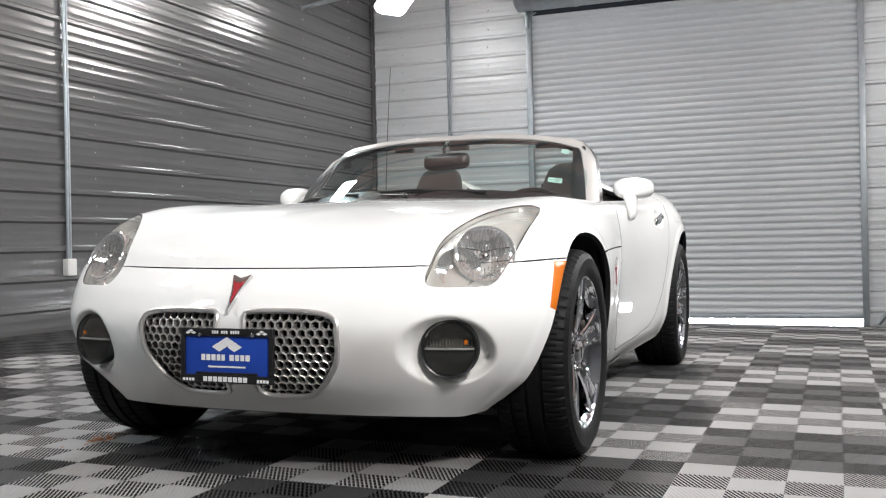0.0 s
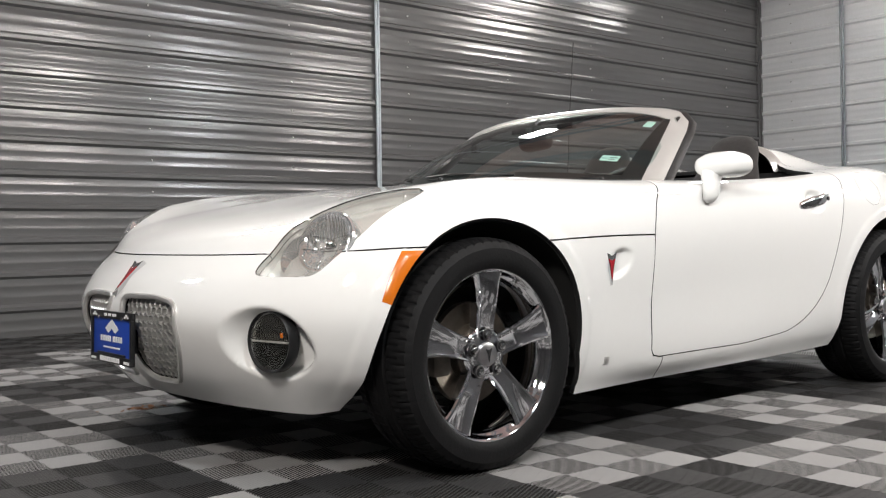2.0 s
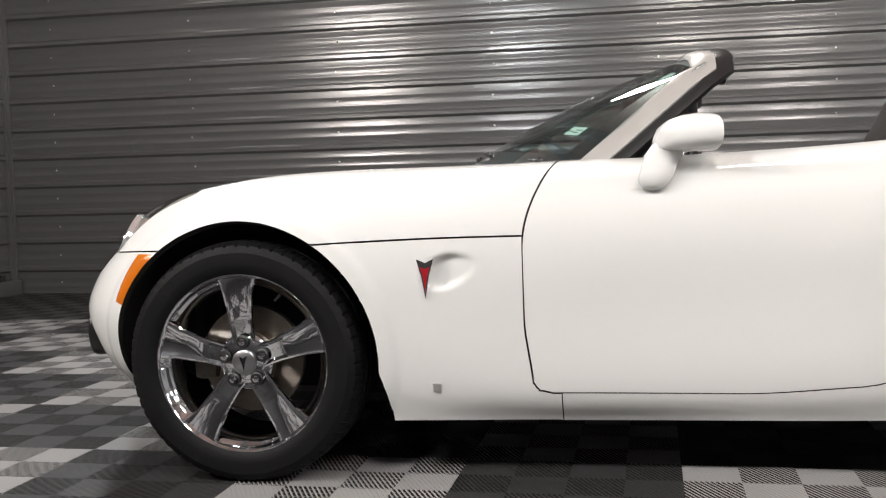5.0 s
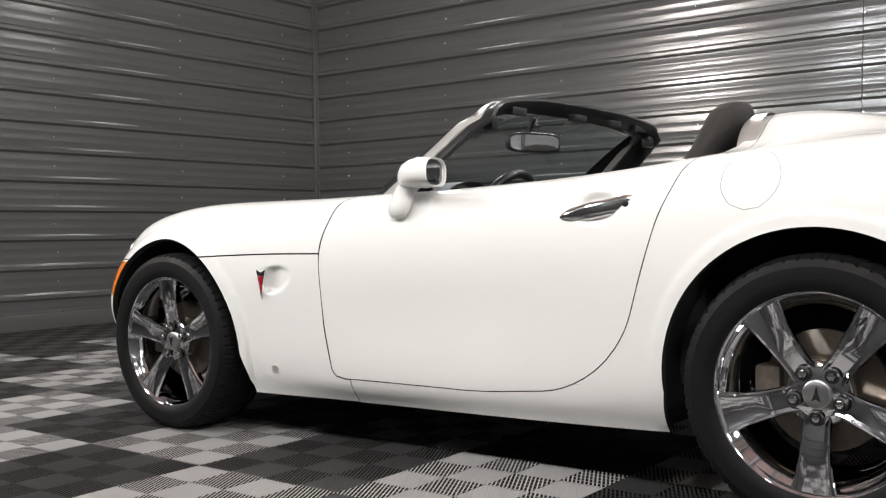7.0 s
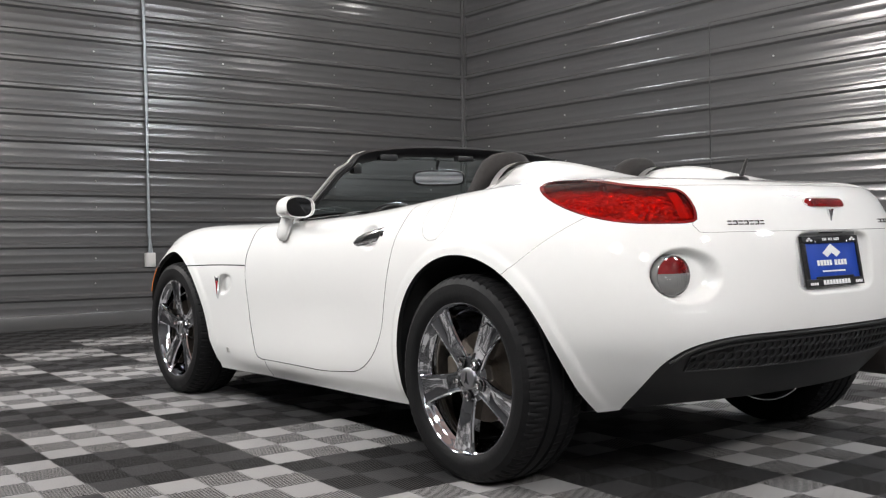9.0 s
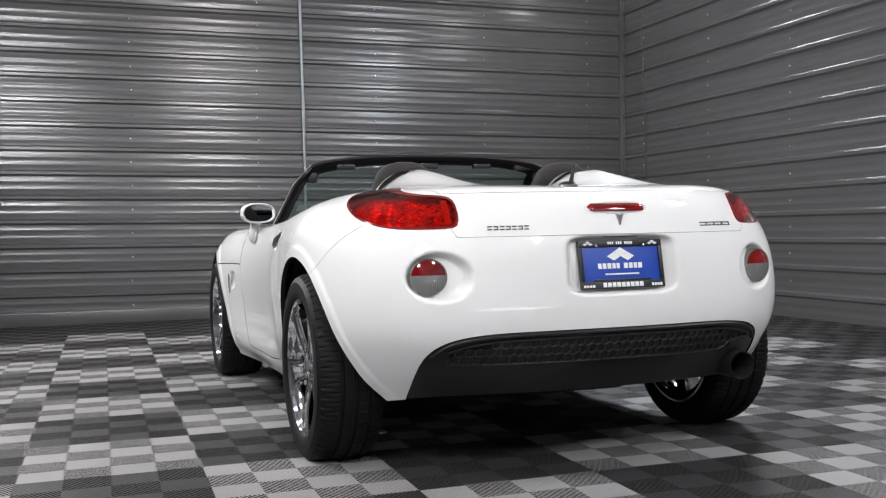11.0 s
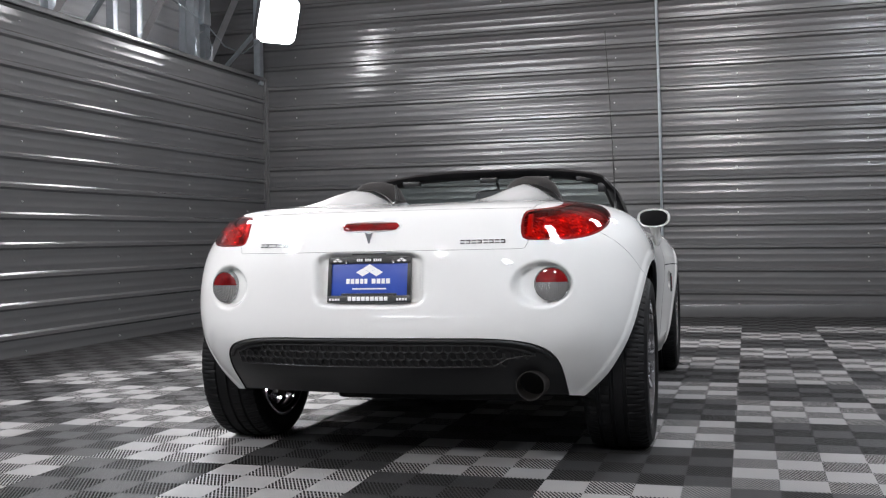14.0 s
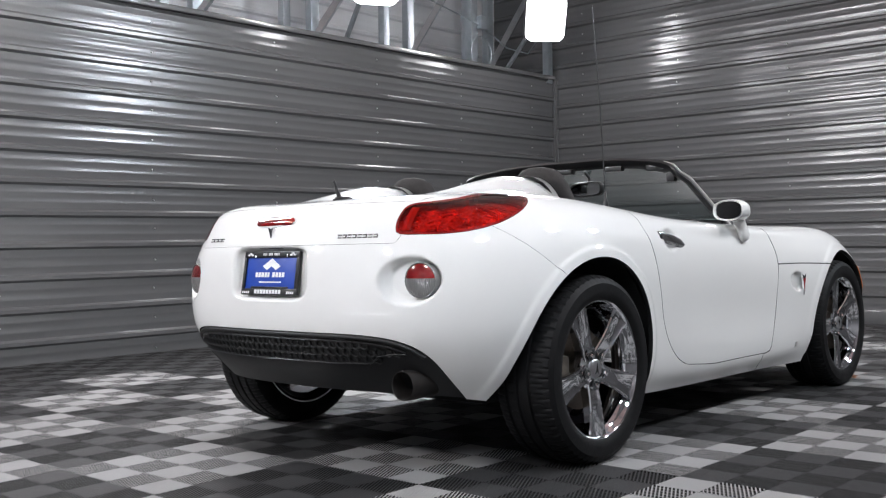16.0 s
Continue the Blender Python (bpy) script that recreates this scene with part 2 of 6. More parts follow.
def smooth(x):
    x = min(1.0, max(0.0, x))
    return x * x * (3 - 2 * x)


def spline(keys, vals, flat=(False, False)):
    """A smooth line through values at keys."""
    n = len(keys)
    tan = []
    for i in range(n):
        if i == 0:
            tan.append(0.0 if flat[0] else (vals[1] - vals[0]) / (keys[1] - keys[0]))
        elif i == n - 1:
            tan.append(0.0 if flat[1] else (vals[-1] - vals[-2]) / (keys[-1] - keys[-2]))
        else:
            a, b = (vals[i] - vals[i - 1]) / (keys[i] - keys[i - 1]), (vals[i + 1] - vals[i]) / (keys[i + 1] - keys[i])
            h0, h1 = keys[i] - keys[i - 1], keys[i + 1] - keys[i]
            tan.append((a * h1 + b * h0) / (h0 + h1))

    def at(s):
        s = min(max(s, keys[0]), keys[-1])
        i = max(k for k in range(n - 1) if keys[k] <= s)
        h = keys[i + 1] - keys[i]
        t = (s - keys[i]) / h
        return ((2 * t ** 3 - 3 * t * t + 1) * vals[i] + (t ** 3 - 2 * t * t + t) * h * tan[i]
                + (3 * t * t - 2 * t ** 3) * vals[i + 1] + (t ** 3 - t * t) * h * tan[i + 1])
    return at

# ---- the hall ----
FALL, RISE = 0.0126, 0.003      # the floor falls towards +x and rises a little towards +y
TILT = Matrix.Translation((0, 0, -0.0022)) @ Matrix.Rotation(math.atan(FALL), 4, "Y") @ Matrix.Rotation(math.atan(RISE), 4, "X")
NORTH = 7.99
CA, CD, DB, AB = (-4.085, -5.36), (4.085, -5.49), (4.12, NORTH), (-4.15, NORTH)
RIB, RIB_Z = 0.2315, 1.862      # rib spacing and the height of one rib
RIB_N, RIB_NZ = 0.2348, 2.400   # the same on the light wall
TOP = 5.0


def sheet_profile(z0, z1, rib=RIB, phase=RIB_Z, depth=0.024, minor=True):
    """(height, depth) along a ribbed sheet, upwards."""
    pts = [(z0, 0.0)]
    k = math.floor((z0 - phase) / rib) - 1
    while phase + k * rib < z1 + rib:
        c = phase + k * rib
        prof = [(-0.030, 0), (-0.013, depth), (0.013, depth), (0.030, 0)]
        if minor:
            for mc in (0.080, 0.151):
                prof += [(mc - 0.014, 0), (mc - 0.007, 0.0013), (mc + 0.007, 0.0013), (mc + 0.014, 0)]
        for dz, d in prof:
            if z0 + 1e-4 < c + dz < z1 - 1e-4:
                pts.append((c + dz, d))
        k += 1
    pts.append((z1, 0.0))
    return pts


def ribbed_wall(name, p0, p1, z0, z1, mat, label, joints, inward, thick=0.1, rib=RIB, depth=0.024, minor=True, screws=1.22, phase=RIB_Z):
    """A wall of ribbed steel sheets: a solid back and one child for each sheet between the joints."""
    a, b = Vector((*p0, 0)), Vector((*p1, 0))
    along = (b - a).normalized()
    inn = Vector((*inward, 0))
    inn = (inn - along * inn.dot(along)).normalized()
    back = bmesh.new()
    loft(back, [[p - inn * 0.004, p - inn * thick, p - inn * thick + Vector((0, 0, z1 - z0)), p - inn * 0.004 + Vector((0, 0, z1 - z0))]
                for p in (a + Vector((0, 0, z0)), b + Vector((0, 0, z0)))])
    wall = tagged(part(name, back, mat), label, "wall", kind="structure")
    length = (b - a).length
    cuts = [0.0] + [j for j in joints if 0 < j < length] + [length]
    prof = sheet_profile(z0, z1, rib, phase, depth, minor)
    for i in range(len(cuts) - 1):
        bm = bmesh.new()
        off = 0.0025 * (i % 2)
        s0, s1 = cuts[i] - (0.03 if i % 2 and i else 0), cuts[i + 1] + (0.03 if i % 2 and i < len(cuts) - 2 else 0)
        n = max(2, int((s1 - s0) / 0.9) + 1)
        loft(bm, [[a + along * (s0 + (s1 - s0) * k / (n - 1)) + inn * (d + off) + Vector((0, 0, z)) for z, d in prof] for k in range(n)], closed=False)
        part("steel_sheet", bm, mat, wall, sharp=20)
    if screws:
        bm = bmesh.new()
        rnd = random.Random(name)
        s = 0.45
        while s < length:
            k = math.ceil((z0 + 0.05 - phase) / rib)
            while phase + (k + 0.5) * rib < z1:
                z = phase + k * rib + 0.115 + rnd.uniform(-0.006, 0.006)
                c = a + along * (s + rnd.uniform(-0.01, 0.01)) + inn * 0.004 + Vector((0, 0, z))
                bmesh.ops.create_cone(bm, segments=6, radius1=0.009, radius2=0.006, depth=0.009, cap_ends=True,
                                      matrix=Matrix.Translation(c) @ inn.to_track_quat("Z", "Y").to_matrix().to_4x4())
                k += 1
            s += screws
        tagged(part("screws", bm, SCREW, wall), kind="stuff")
    return wall


ribbed_wall("wall_west", CA, AB, -0.6, TOP, STEEL_DARK, "charcoal grey wall of horizontally ribbed steel sheets", [4.2, 10.2], (1, 0))
ribbed_wall("wall_south", CA, CD, -0.2, TOP, STEEL_DARK, "charcoal grey ribbed steel wall with vertical conduits", [6.55], (0, 1))
ribbed_wall("wall_east", CD, DB, -0.6, 2.655, STEEL_DARK, "low charcoal grey ribbed steel wall below an open truss", [5.4, 9.8], (-1, 0), phase=RIB_Z + 0.09)
ribbed_wall("wall_east_outer", (5.0, -5.6), (5.0, 8.1), -0.6, TOP, STEEL_LIGHT, "light grey ribbed outer wall behind a steel truss", [], (-1, 0), screws=0)
ribbed_wall("wall_south_return", CD, (5.0, -5.5), 2.4, TOP, STEEL_DARK, "short dark ribbed return wall beside the truss", [], (0, 1), screws=0)
# the wall with the roller door: light sheets beside and above the opening
DOOR_L, DOOR_R, DOOR_TOP = -1.88, 1.95, 3.63
ribbed_wall("wall_north_1", AB, (DOOR_L - 0.02, NORTH), -0.6, TOP, STEEL_LIGHT, "light grey ribbed steel wall beside the roller door", [], (0, -1), rib=RIB_N, phase=RIB_NZ)
ribbed_wall("wall_north_2", (DOOR_R + 0.02, NORTH), (5.0, NORTH), -0.6, TOP, STEEL_LIGHT, "light grey ribbed steel wall beside the roller door", [], (0, -1), rib=RIB_N, phase=RIB_NZ)
ribbed_wall("wall_north_3", (DOOR_L - 0.02, NORTH), (DOOR_R + 0.02, NORTH), DOOR_TOP + 0.25, TOP, STEEL_LIGHT, "light grey ribbed steel wall above the roller door", [], (0, -1), rib=RIB_N, phase=RIB_NZ, screws=0)

# corner trims
for (x, y), (dx, dy), z1, mat in ((CA, (1, 1), TOP, STEEL_DARK), (CD, (-1, 1), 2.66, STEEL_DARK), (AB, (1, -1), TOP, STEEL_DARK)):
    bm = bmesh.new()
    loft(bm, [[(x, y, z), (x + dx * 0.055, y + dy * 0.002, z), (x + dx * 0.055, y + dy * 0.029, z), (x + dx * 0.029, y + dy * 0.029, z), (x + dx * 0.029, y + dy * 0.055, z), (x + dx * 0.002, y + dy * 0.055, z)]
              for z in (-0.55, z1)])
    tagged(part("trim", bm, mat), "charcoal corner trim between two ribbed walls", "trim", kind="structure")
bm = boxed((4.04, -5.45, 2.64), (4.22, 7.95, 2.685), 0.008)
tagged(part("trim", bm, STEEL_DARK), "charcoal cap on the low ribbed wall", "trim", kind="structure")

# base angles at the foot of the walls
for lo, hi in (((-4.06, -5.43, -0.05), (4.05, -5.325, 0.105)),):
    bm = boxed(lo, hi, 0.006)
    bmesh.ops.rotate(bm, verts=bm.verts, cent=(0, -5.36, 0.03), matrix=Matrix.Rotation(math.atan(FALL), 3, "Y") @ Matrix.Rotation(-0.016, 3, "Z"))
    tagged(part("baseboard", bm, STEEL_DARK), "dark steel base angle at the foot of the wall", "baseboard", kind="structure")

# ceiling with its rafters
bm = boxed((-4.6, -5.7, TOP), (5.2, 8.7, TOP + 0.12))
tagged(part("ceiling", bm, ROOF_RED), "reddish brown roof deck over steel rafters", "ceiling", kind="structure")
for i in range(8):
    y = -4.6 + i * 1.75
    bm = boxed((-4.3, y - 0.05, TOP - 0.22), (4.95, y + 0.05, TOP - 0.005), 0.006)
    for k in range(9):
        x = -3.9 + k * 1.0
        tube(bm, [(x, y, TOP - 0.2), (x + 0.5, y, TOP - 0.62)], 0.022, 6)
        tube(bm, [(x + 0.5, y, TOP - 0.62), (x + 1.0, y, TOP - 0.2)], 0.022, 6)
    box(bm, (-4.3, y - 0.035, TOP - 0.66), (4.95, y + 0.035, TOP - 0.6))
    tagged(part("roof_truss", bm, GALVANISED), "grey steel lattice truss under the roof deck", "truss", "roof trusses", "structure")

# truss posts above the low wall
rnd = random.Random(4)
for i, y in enumerate((-4.55, -3.28, -2.00, -0.72, 0.56, 1.84, 3.12, 4.40)):
    fr = thing("wall_truss", Matrix.Translation((4.32, y, 2.66)), "galvanised steel posts and brace above the low wall", "truss", "wall trusses")
    part("post", boxed((-0.04, -0.05, 0), (0.04, 0.05, 2.3), 0.004), GALVANISED, fr)
    part("post", boxed((0.05, 0.22, 0), (0.13, 0.30, 2.3), 0.004), GALVANISED, fr)
    bm = bmesh.new()
    tube(bm, [(-0.03, 0.02, 0.02), (0.0, -0.78, 1.02)], 0.045, 4)
    part("brace", bm, GALVANISED, fr)
bm = boxed((4.06, -5.42, 2.6), (4.14, -5.33, 4.9), 0.006)
tagged(part("corner_post", bm, GALVANISED), "galvanised corner post above the low wall", "post")
bm = boxed((4.2, -4.24, 2.66), (4.3, -4.14, 4.9), 0.004)
box(bm, (4.13, -4.36, 3.08), (4.2, -4.22, 3.22), None, 0.008)
tube(bm, [(4.16, -4.25 + 0.17 * math.sin(a * 0.5), 3.0 - 0.18 * (1 - math.cos(a * 0.5))) for a in range(13)], 0.009, 6)
tube(bm, [(4.16, -4.3, 3.1), (4.2, -3.9, 3.2), (4.3, -3.4, 3.35), (4.4, -2.6, 3.3)], 0.008, 6)
tube(bm, [(4.16, -4.3, 3.1), (4.16, -4.7, 2.93), (4.1, -5.0, 2.9), (3.6, -4.6, 3.0)], 0.008, 6)
tagged(part("junction_box", bm, GALVANISED), "grey junction box with loops of cable on a post", "electrical box")


# conduits with their socket boxes
def conduit(name, lines, boxes, label):
    th = thing(name, Matrix.Identity(4), label, "conduit")
    for pts in lines:
        part("pipe", tube(bmesh.new(), pts, 0.0125, 8), GALVANISED, th)
    for lo, hi in boxes:
        b = part("socket_box", boxed(lo, hi, 0.008), WHITE_PLASTIC, th, "white plastic socket box")
        c = [(p + q) / 2 for p, q in zip(lo, hi)]
        if hi[0] - lo[0] < hi[1] - lo[1]:
            part("cover", boxed((hi[0], lo[1] + 0.012, lo[2] + 0.012), (hi[0] + 0.004, hi[1] - 0.012, hi[2] - 0.012), 0.002), WHITE_PLASTIC, b)
        else:
            part("cover", boxed((lo[0] + 0.012, hi[1], lo[2] + 0.012), (hi[0] - 0.012, hi[1] + 0.004, hi[2] - 0.012), 0.002), WHITE_PLASTIC, b)
    return th


XA = -4.085
conduit("wall_conduit", [[(XA, 2.022, 0.6), (XA, 2.034, 1.6), (XA, 2.045, TOP)], [(XA, 2.050, 0.6), (XA, 2.058, 1.6), (XA, 2.070, TOP)]],
        [((XA - 0.03, 1.99, 0.49), (XA + 0.03, 2.09, 0.625))], "two grey conduits running down to a white socket")
YC = -5.418 + 0.036
conduit("wall_conduit", [[(-0.45, YC, 0.62), (-0.452, YC, 0.78), (-0.428, YC, 2.05), (-0.375, YC, TOP)], [(-0.475, YC, 0.62), (-0.445, YC, 0.80), (-0.436, YC, 2.05), (-0.345, YC, TOP)]],
        [((-0.50, YC - 0.03, 0.50), (-0.41, YC + 0.03, 0.63))], "two grey conduits running down to a white socket")
conduit("wall_conduit", [[(-3.035, NORTH - 0.04, -0.3), (-3.035, NORTH - 0.04, TOP)], [(-3.005, NORTH - 0.04, -0.3), (-3.005, NORTH - 0.04, TOP)]], [], "grey conduits on the light ribbed wall")
tagged(part("floor_outlet", boxed((-3.93, -5.345, 0.15), (-3.87, -5.32, 0.20), 0.004), DARK_BOX), "small black outlet low on the dark wall", "outlet")

# roller door
door = tagged(new("door_1"), "grey corrugated steel roller door standing slightly open", "roller door", kind="structure")
door.location = (0, NORTH - 8.48, 0)
SLAT, DOOR_LOW = 0.0825, -0.235
n_slats = int((DOOR_TOP - DOOR_LOW) / SLAT)
bm = bmesh.new()
loft(bm, [[(x, 8.47 - d, z) for z, d in ((0.0, -0.014), (0.005, 0.012), (0.014, 0.024), (0.034, 0.030), (0.054, 0.026), (0.068, 0.010), (0.073, -0.014), (SLAT + 0.001, -0.014))] for x in (DOOR_L, (DOOR_L + DOOR_R) / 2, DOOR_R)], closed=False)
slat_mesh = finish("slat", bm, STEEL_LIGHT, 50)
for i in range(n_slats):
    sl = new("slat", slat_mesh)
    sl.parent, sl.location = door, (0, 0, DOOR_LOW + i * SLAT)
part("bottom_bar", boxed((DOOR_L, 8.45, DOOR_LOW - 0.05), (DOOR_R, 8.49, DOOR_LOW + 0.002), 0.006), GALVANISED, door)
for x in (DOOR_L - 0.03, DOOR_R + 0.03):
    part("guide_rail", boxed((x - 0.035, 8.38, -0.6), (x + 0.035, 8.475, DOOR_TOP + 0.1), 0.006), GALVANISED, door)
bm = bmesh.new()
lathe(bm, [(DOOR_L - 0.12, 0.21), (DOOR_L - 0.1, 0.235), (DOOR_L + 0.6, 0.235), (DOOR_L + 0.605, 0.243), (DOOR_L + 0.64, 0.243), (DOOR_L + 0.645, 0.235), (DOOR_R - 0.6, 0.235), (DOOR_R + 0.1, 0.235), (DOOR_R + 0.12, 0.21)], 32,
      m=Matrix.Translation((0, 8.20, DOOR_TOP + 0.17)))
part("drum", bm, GALVANISED, door)
bm = boxed((DOOR_L - 0.06, 8.3, DOOR_TOP - 0.25), (DOOR_L - 0.02, 8.37, DOOR_TOP + 0.2), 0.005)
tube(bm, [(DOOR_L - 0.03, 8.30, DOOR_TOP - 0.08), (DOOR_L + 0.05, 8.28, DOOR_TOP - 0.11), (DOOR_L + 0.1, 8.29, DOOR_TOP - 0.07)], 0.012, 6)
part("chain_bracket", bm, GALVANISED, door)
bm = bmesh.new()
tube(bm, [(2.1, 8.36, -0.33), (2.62, 8.36, 0.35)], 0.03, 6)
part("brace_bar", bm, GALVANISED, door)
bm = boxed((-3, 9.0, -1.2), (3, 9.02, 0.15))
tagged(part("backdrop", bm, DAYLIGHT), "bright daylight outside under the door", "backdrop", kind="structure")


# lamps on the walls
def lamp_face_mesh(w=0.20, h=0.235, r=0.075):
    bm = bmesh.new()
    rings = []
    for z, k in ((0.01, 1.0), (-0.045, 1.0), (-0.075, 0.94), (-0.088, 0.80)):
        rings.append([(k * (sx * (w - r) + r * math.cos(radians(a0 + a))), k * (sy * (h - r) + r * math.sin(radians(a0 + a))), z)
                      for sx, sy, a0 in ((1, 1, 0), (-1, 1, 90), (-1, -1, 180), (1, -1, 270)) for a in (0, 22, 45, 68, 90)])
    return loft(bm, rings)


def flood_lamp(x, y, z, to, power, hue):
    m = look((x, y, z), to)
    th = thing("flood_lamp", m, "dark square flood lamp with a glowing white face", "lamp", "flood lamps")
    part("housing", boxed((-0.215, -0.25, -0.002), (0.215, 0.25, 0.128), 0.062), LAMP_BODY, th)
    part("bracket", boxed((-0.03, -0.03, 0.11), (0.03, 0.03, 0.24), 0.01), LAMP_BODY, th)
    part("lamp_glass", lamp_face_mesh(), LAMP_FACE, th, "glowing white lamp face")
    if abs(x) < 2:
        wall = Vector((x, NORTH - 0.02, z + 0.1))
    else:
        wall = Vector((4.14 if x > 0 else -4.09 - 0.005 * (y + 5.36), y - 0.35, 2.68 if x > 0 else z - 0.1))
    part("arm", tube(bmesh.new(), [m.inverted() @ wall, Vector((0, 0, 0.20))], 0.025, 8), GALVANISED, th)
    data = bpy.data.lights.new("flood", "AREA")
    data.shape, data.size, data.size_y, data.energy, data.color = "RECTANGLE", 0.38, 0.45, LAMP_POWER * power, hue
    data.spread = radians(132)
    lamp = new("flood_light", data)
    lamp.parent, lamp.location = th, (0, 0, -0.095)
    return th


WARM, COOL = (1.0, 0.95, 0.90), (0.88, 0.96, 1.0)
for (x, y, z), to, power, hue in (((3.33, -4.3, 3.08), (-0.8, -0.6, 0.4), 1.40, WARM), ((3.35, -1.9, 3.07), (-0.8, 0.4, 0.6), 0.52, COOL), ((3.35, 0.5, 3.1), (-0.8, -0.1, 0.6), 0.36, WARM),
                                  ((3.35, 1.95, 3.1), (-0.8, 0.6, 0.6), 0.32, WARM), ((3.35, 4.1, 3.1), (-0.8, 1.2, 0.6), 0.36, COOL),
                                  ((-3.3, -4.2, 3.9), (0.8, 0.2, 0.4), 0.85, COOL), ((-3.35, -1.3, 3.9), (0.8, 0.35, 0.6), 0.58, WARM), ((-3.17, 2.4, 3.75), (0.8, 0.0, 0.6), 0.60, COOL),
                                  ((-3.06, 6.37, 3.58), (-1.0, 5.2, 0.0), 0.45, COOL), ((3.1, 6.4, 3.3), (-0.6, 0.5, 0.6), 0.45, WARM), ((-0.4, 7.35, 4.3), (-0.1, 1.2, 0.6), 1.15, WARM)):
    flood_lamp(x, y, z, to, power, hue)

# ---- the floor ----
STEP_X, STEP_Y = 0.6087, 0.6019


def floor_z(y):
    return -0.0085 * max(0.0, y - 1.2) ** 2


floor = tagged(new("floor"), "floor of grey and graphite ribbed plastic tiles in a check", "floor", kind="structure")
floor.matrix_basis = TILT @ Matrix.Rotation(-0.0023, 4, "Z")
bm = bmesh.new()
loft(bm, [[(-5.2, y, floor_z(y) - 0.016), (5.2, y, floor_z(y) - 0.016), (5.2, y, floor_z(y) - 0.16), (-5.2, y, floor_z(y) - 0.16)] for y in [-6, 1.2] + [1.2 + 0.5 * k for k in range(1, 16)] + [9.4]])
# slab is near black: shade at the bottom of the slots is in its colour
part("slab", bm, TILE_BASE, floor)


def clip(poly, axis, limit, sign):
    """Keeps the part of a polygon with sign * coordinate below sign * limit."""
    out = []
    for (p, q) in zip(poly, poly[1:] + poly[:1]):
        dp, dq = sign * (p[axis] - limit), sign * (q[axis] - limit)
        if dp <= 0:
            out.append(p)
        if dp * dq < 0:
            k = dp / (dp - dq)
            out.append((p[0] + (q[0] - p[0]) * k, p[1] + (q[1] - p[1]) * k))
    return out


def tile_geometry(w, l, turned, ribs=11, lean=0.53, duty=0.42):
    """Vented plastic tile under slanting ribs: two closed fields and two open ones; a turned tile lies a quarter round."""
    verts, faces, slot = [], [], []

    def add(pts, m):
        faces.append(tuple(range(len(verts), len(verts) + len(pts))))
        verts.extend([(-y * w, x * l, z) if turned else (x * w, y * l, z) for x, y, z in pts])
        slot.append(m)

    def rib(x0, y0, lo, hi, over, top, low, m):
        """One slanting rib, cut off at two sides of its field; its ends reach over the others."""
        xa, xb = x0 - over, x0 + 0.5 + over
        poly = [(xa, lo + lean * (xa - x0)), (xb, lo + lean * (xb - x0)), (xb, hi + lean * (xb - x0)), (xa, hi + lean * (xa - x0))]
        poly = clip(clip(poly, 1, y0, -1), 1, y0 + 0.5, 1)
        if len(poly) < 3:
            return
        add([(x, y, top) for x, y in poly], 0)
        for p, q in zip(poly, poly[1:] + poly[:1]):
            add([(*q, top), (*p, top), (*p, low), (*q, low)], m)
    for cx in (0, 1):
        for cy in (0, 1):
            x0, y0 = cx * 0.5 - 0.5, cy * 0.5 - 0.5
            p = 0.5 / ribs
            closed = (cx + cy) % 2 == 0
            if closed:
                add([(x0, y0, -0.0013), (x0 + 0.5, y0, -0.0013), (x0 + 0.5, y0 + 0.5, -0.0013), (x0, y0 + 0.5, -0.0013)], 0)
            else:
                for k in range(5):
                    x = x0 + (k + 0.5) * 0.1
                    add([(x - 0.01, y0, -0.004), (x + 0.01, y0, -0.004), (x + 0.01, y0 + 0.5, -0.004), (x - 0.01, y0 + 0.5, -0.004)], 0)
            for r in range(-int(lean * ribs) - 2, ribs + 1):
                lo = y0 + r * p
                if closed:
                    rib(x0, y0, lo + 0.10 * p, lo + 0.90 * p, 0.0, 0.0, -0.0013, 0)
                else:
                    # open ribs: sides take the second colour, which paints the slots' shade
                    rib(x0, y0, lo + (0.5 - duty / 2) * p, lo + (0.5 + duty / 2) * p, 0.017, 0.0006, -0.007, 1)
    return verts, faces, slot


TW, TL = STEP_X / 2 - 0.0012, STEP_Y / 2 - 0.0012
TILE_DX, TILE_DY = -0.0046, -0.0318     # where the check begins
tile_shape = {turned: tile_geometry(TW, TL, turned) for turned in (False, True)}
tile_mesh = {}
for key, mat in (("light", TILE_LIGHT), ("dark", TILE_DARK)):
    for turned, (tv, tf, tm) in tile_shape.items():
        me = bpy.data.meshes.new("floor_tile")
        me.from_pydata(tv, [], tf)
        me.materials.append(mat)
        me.materials.append(SLOT_SHADE)
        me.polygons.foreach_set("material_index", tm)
        tile_mesh[key, turned] = me


def tile_tone(i, j):
    bi, bj = i // 2, j // 2
    if bj < -7 or not -5 <= bi <= 4:
        return "dark"
    return "dark" if (bi + bj) % 2 == 0 else "light"


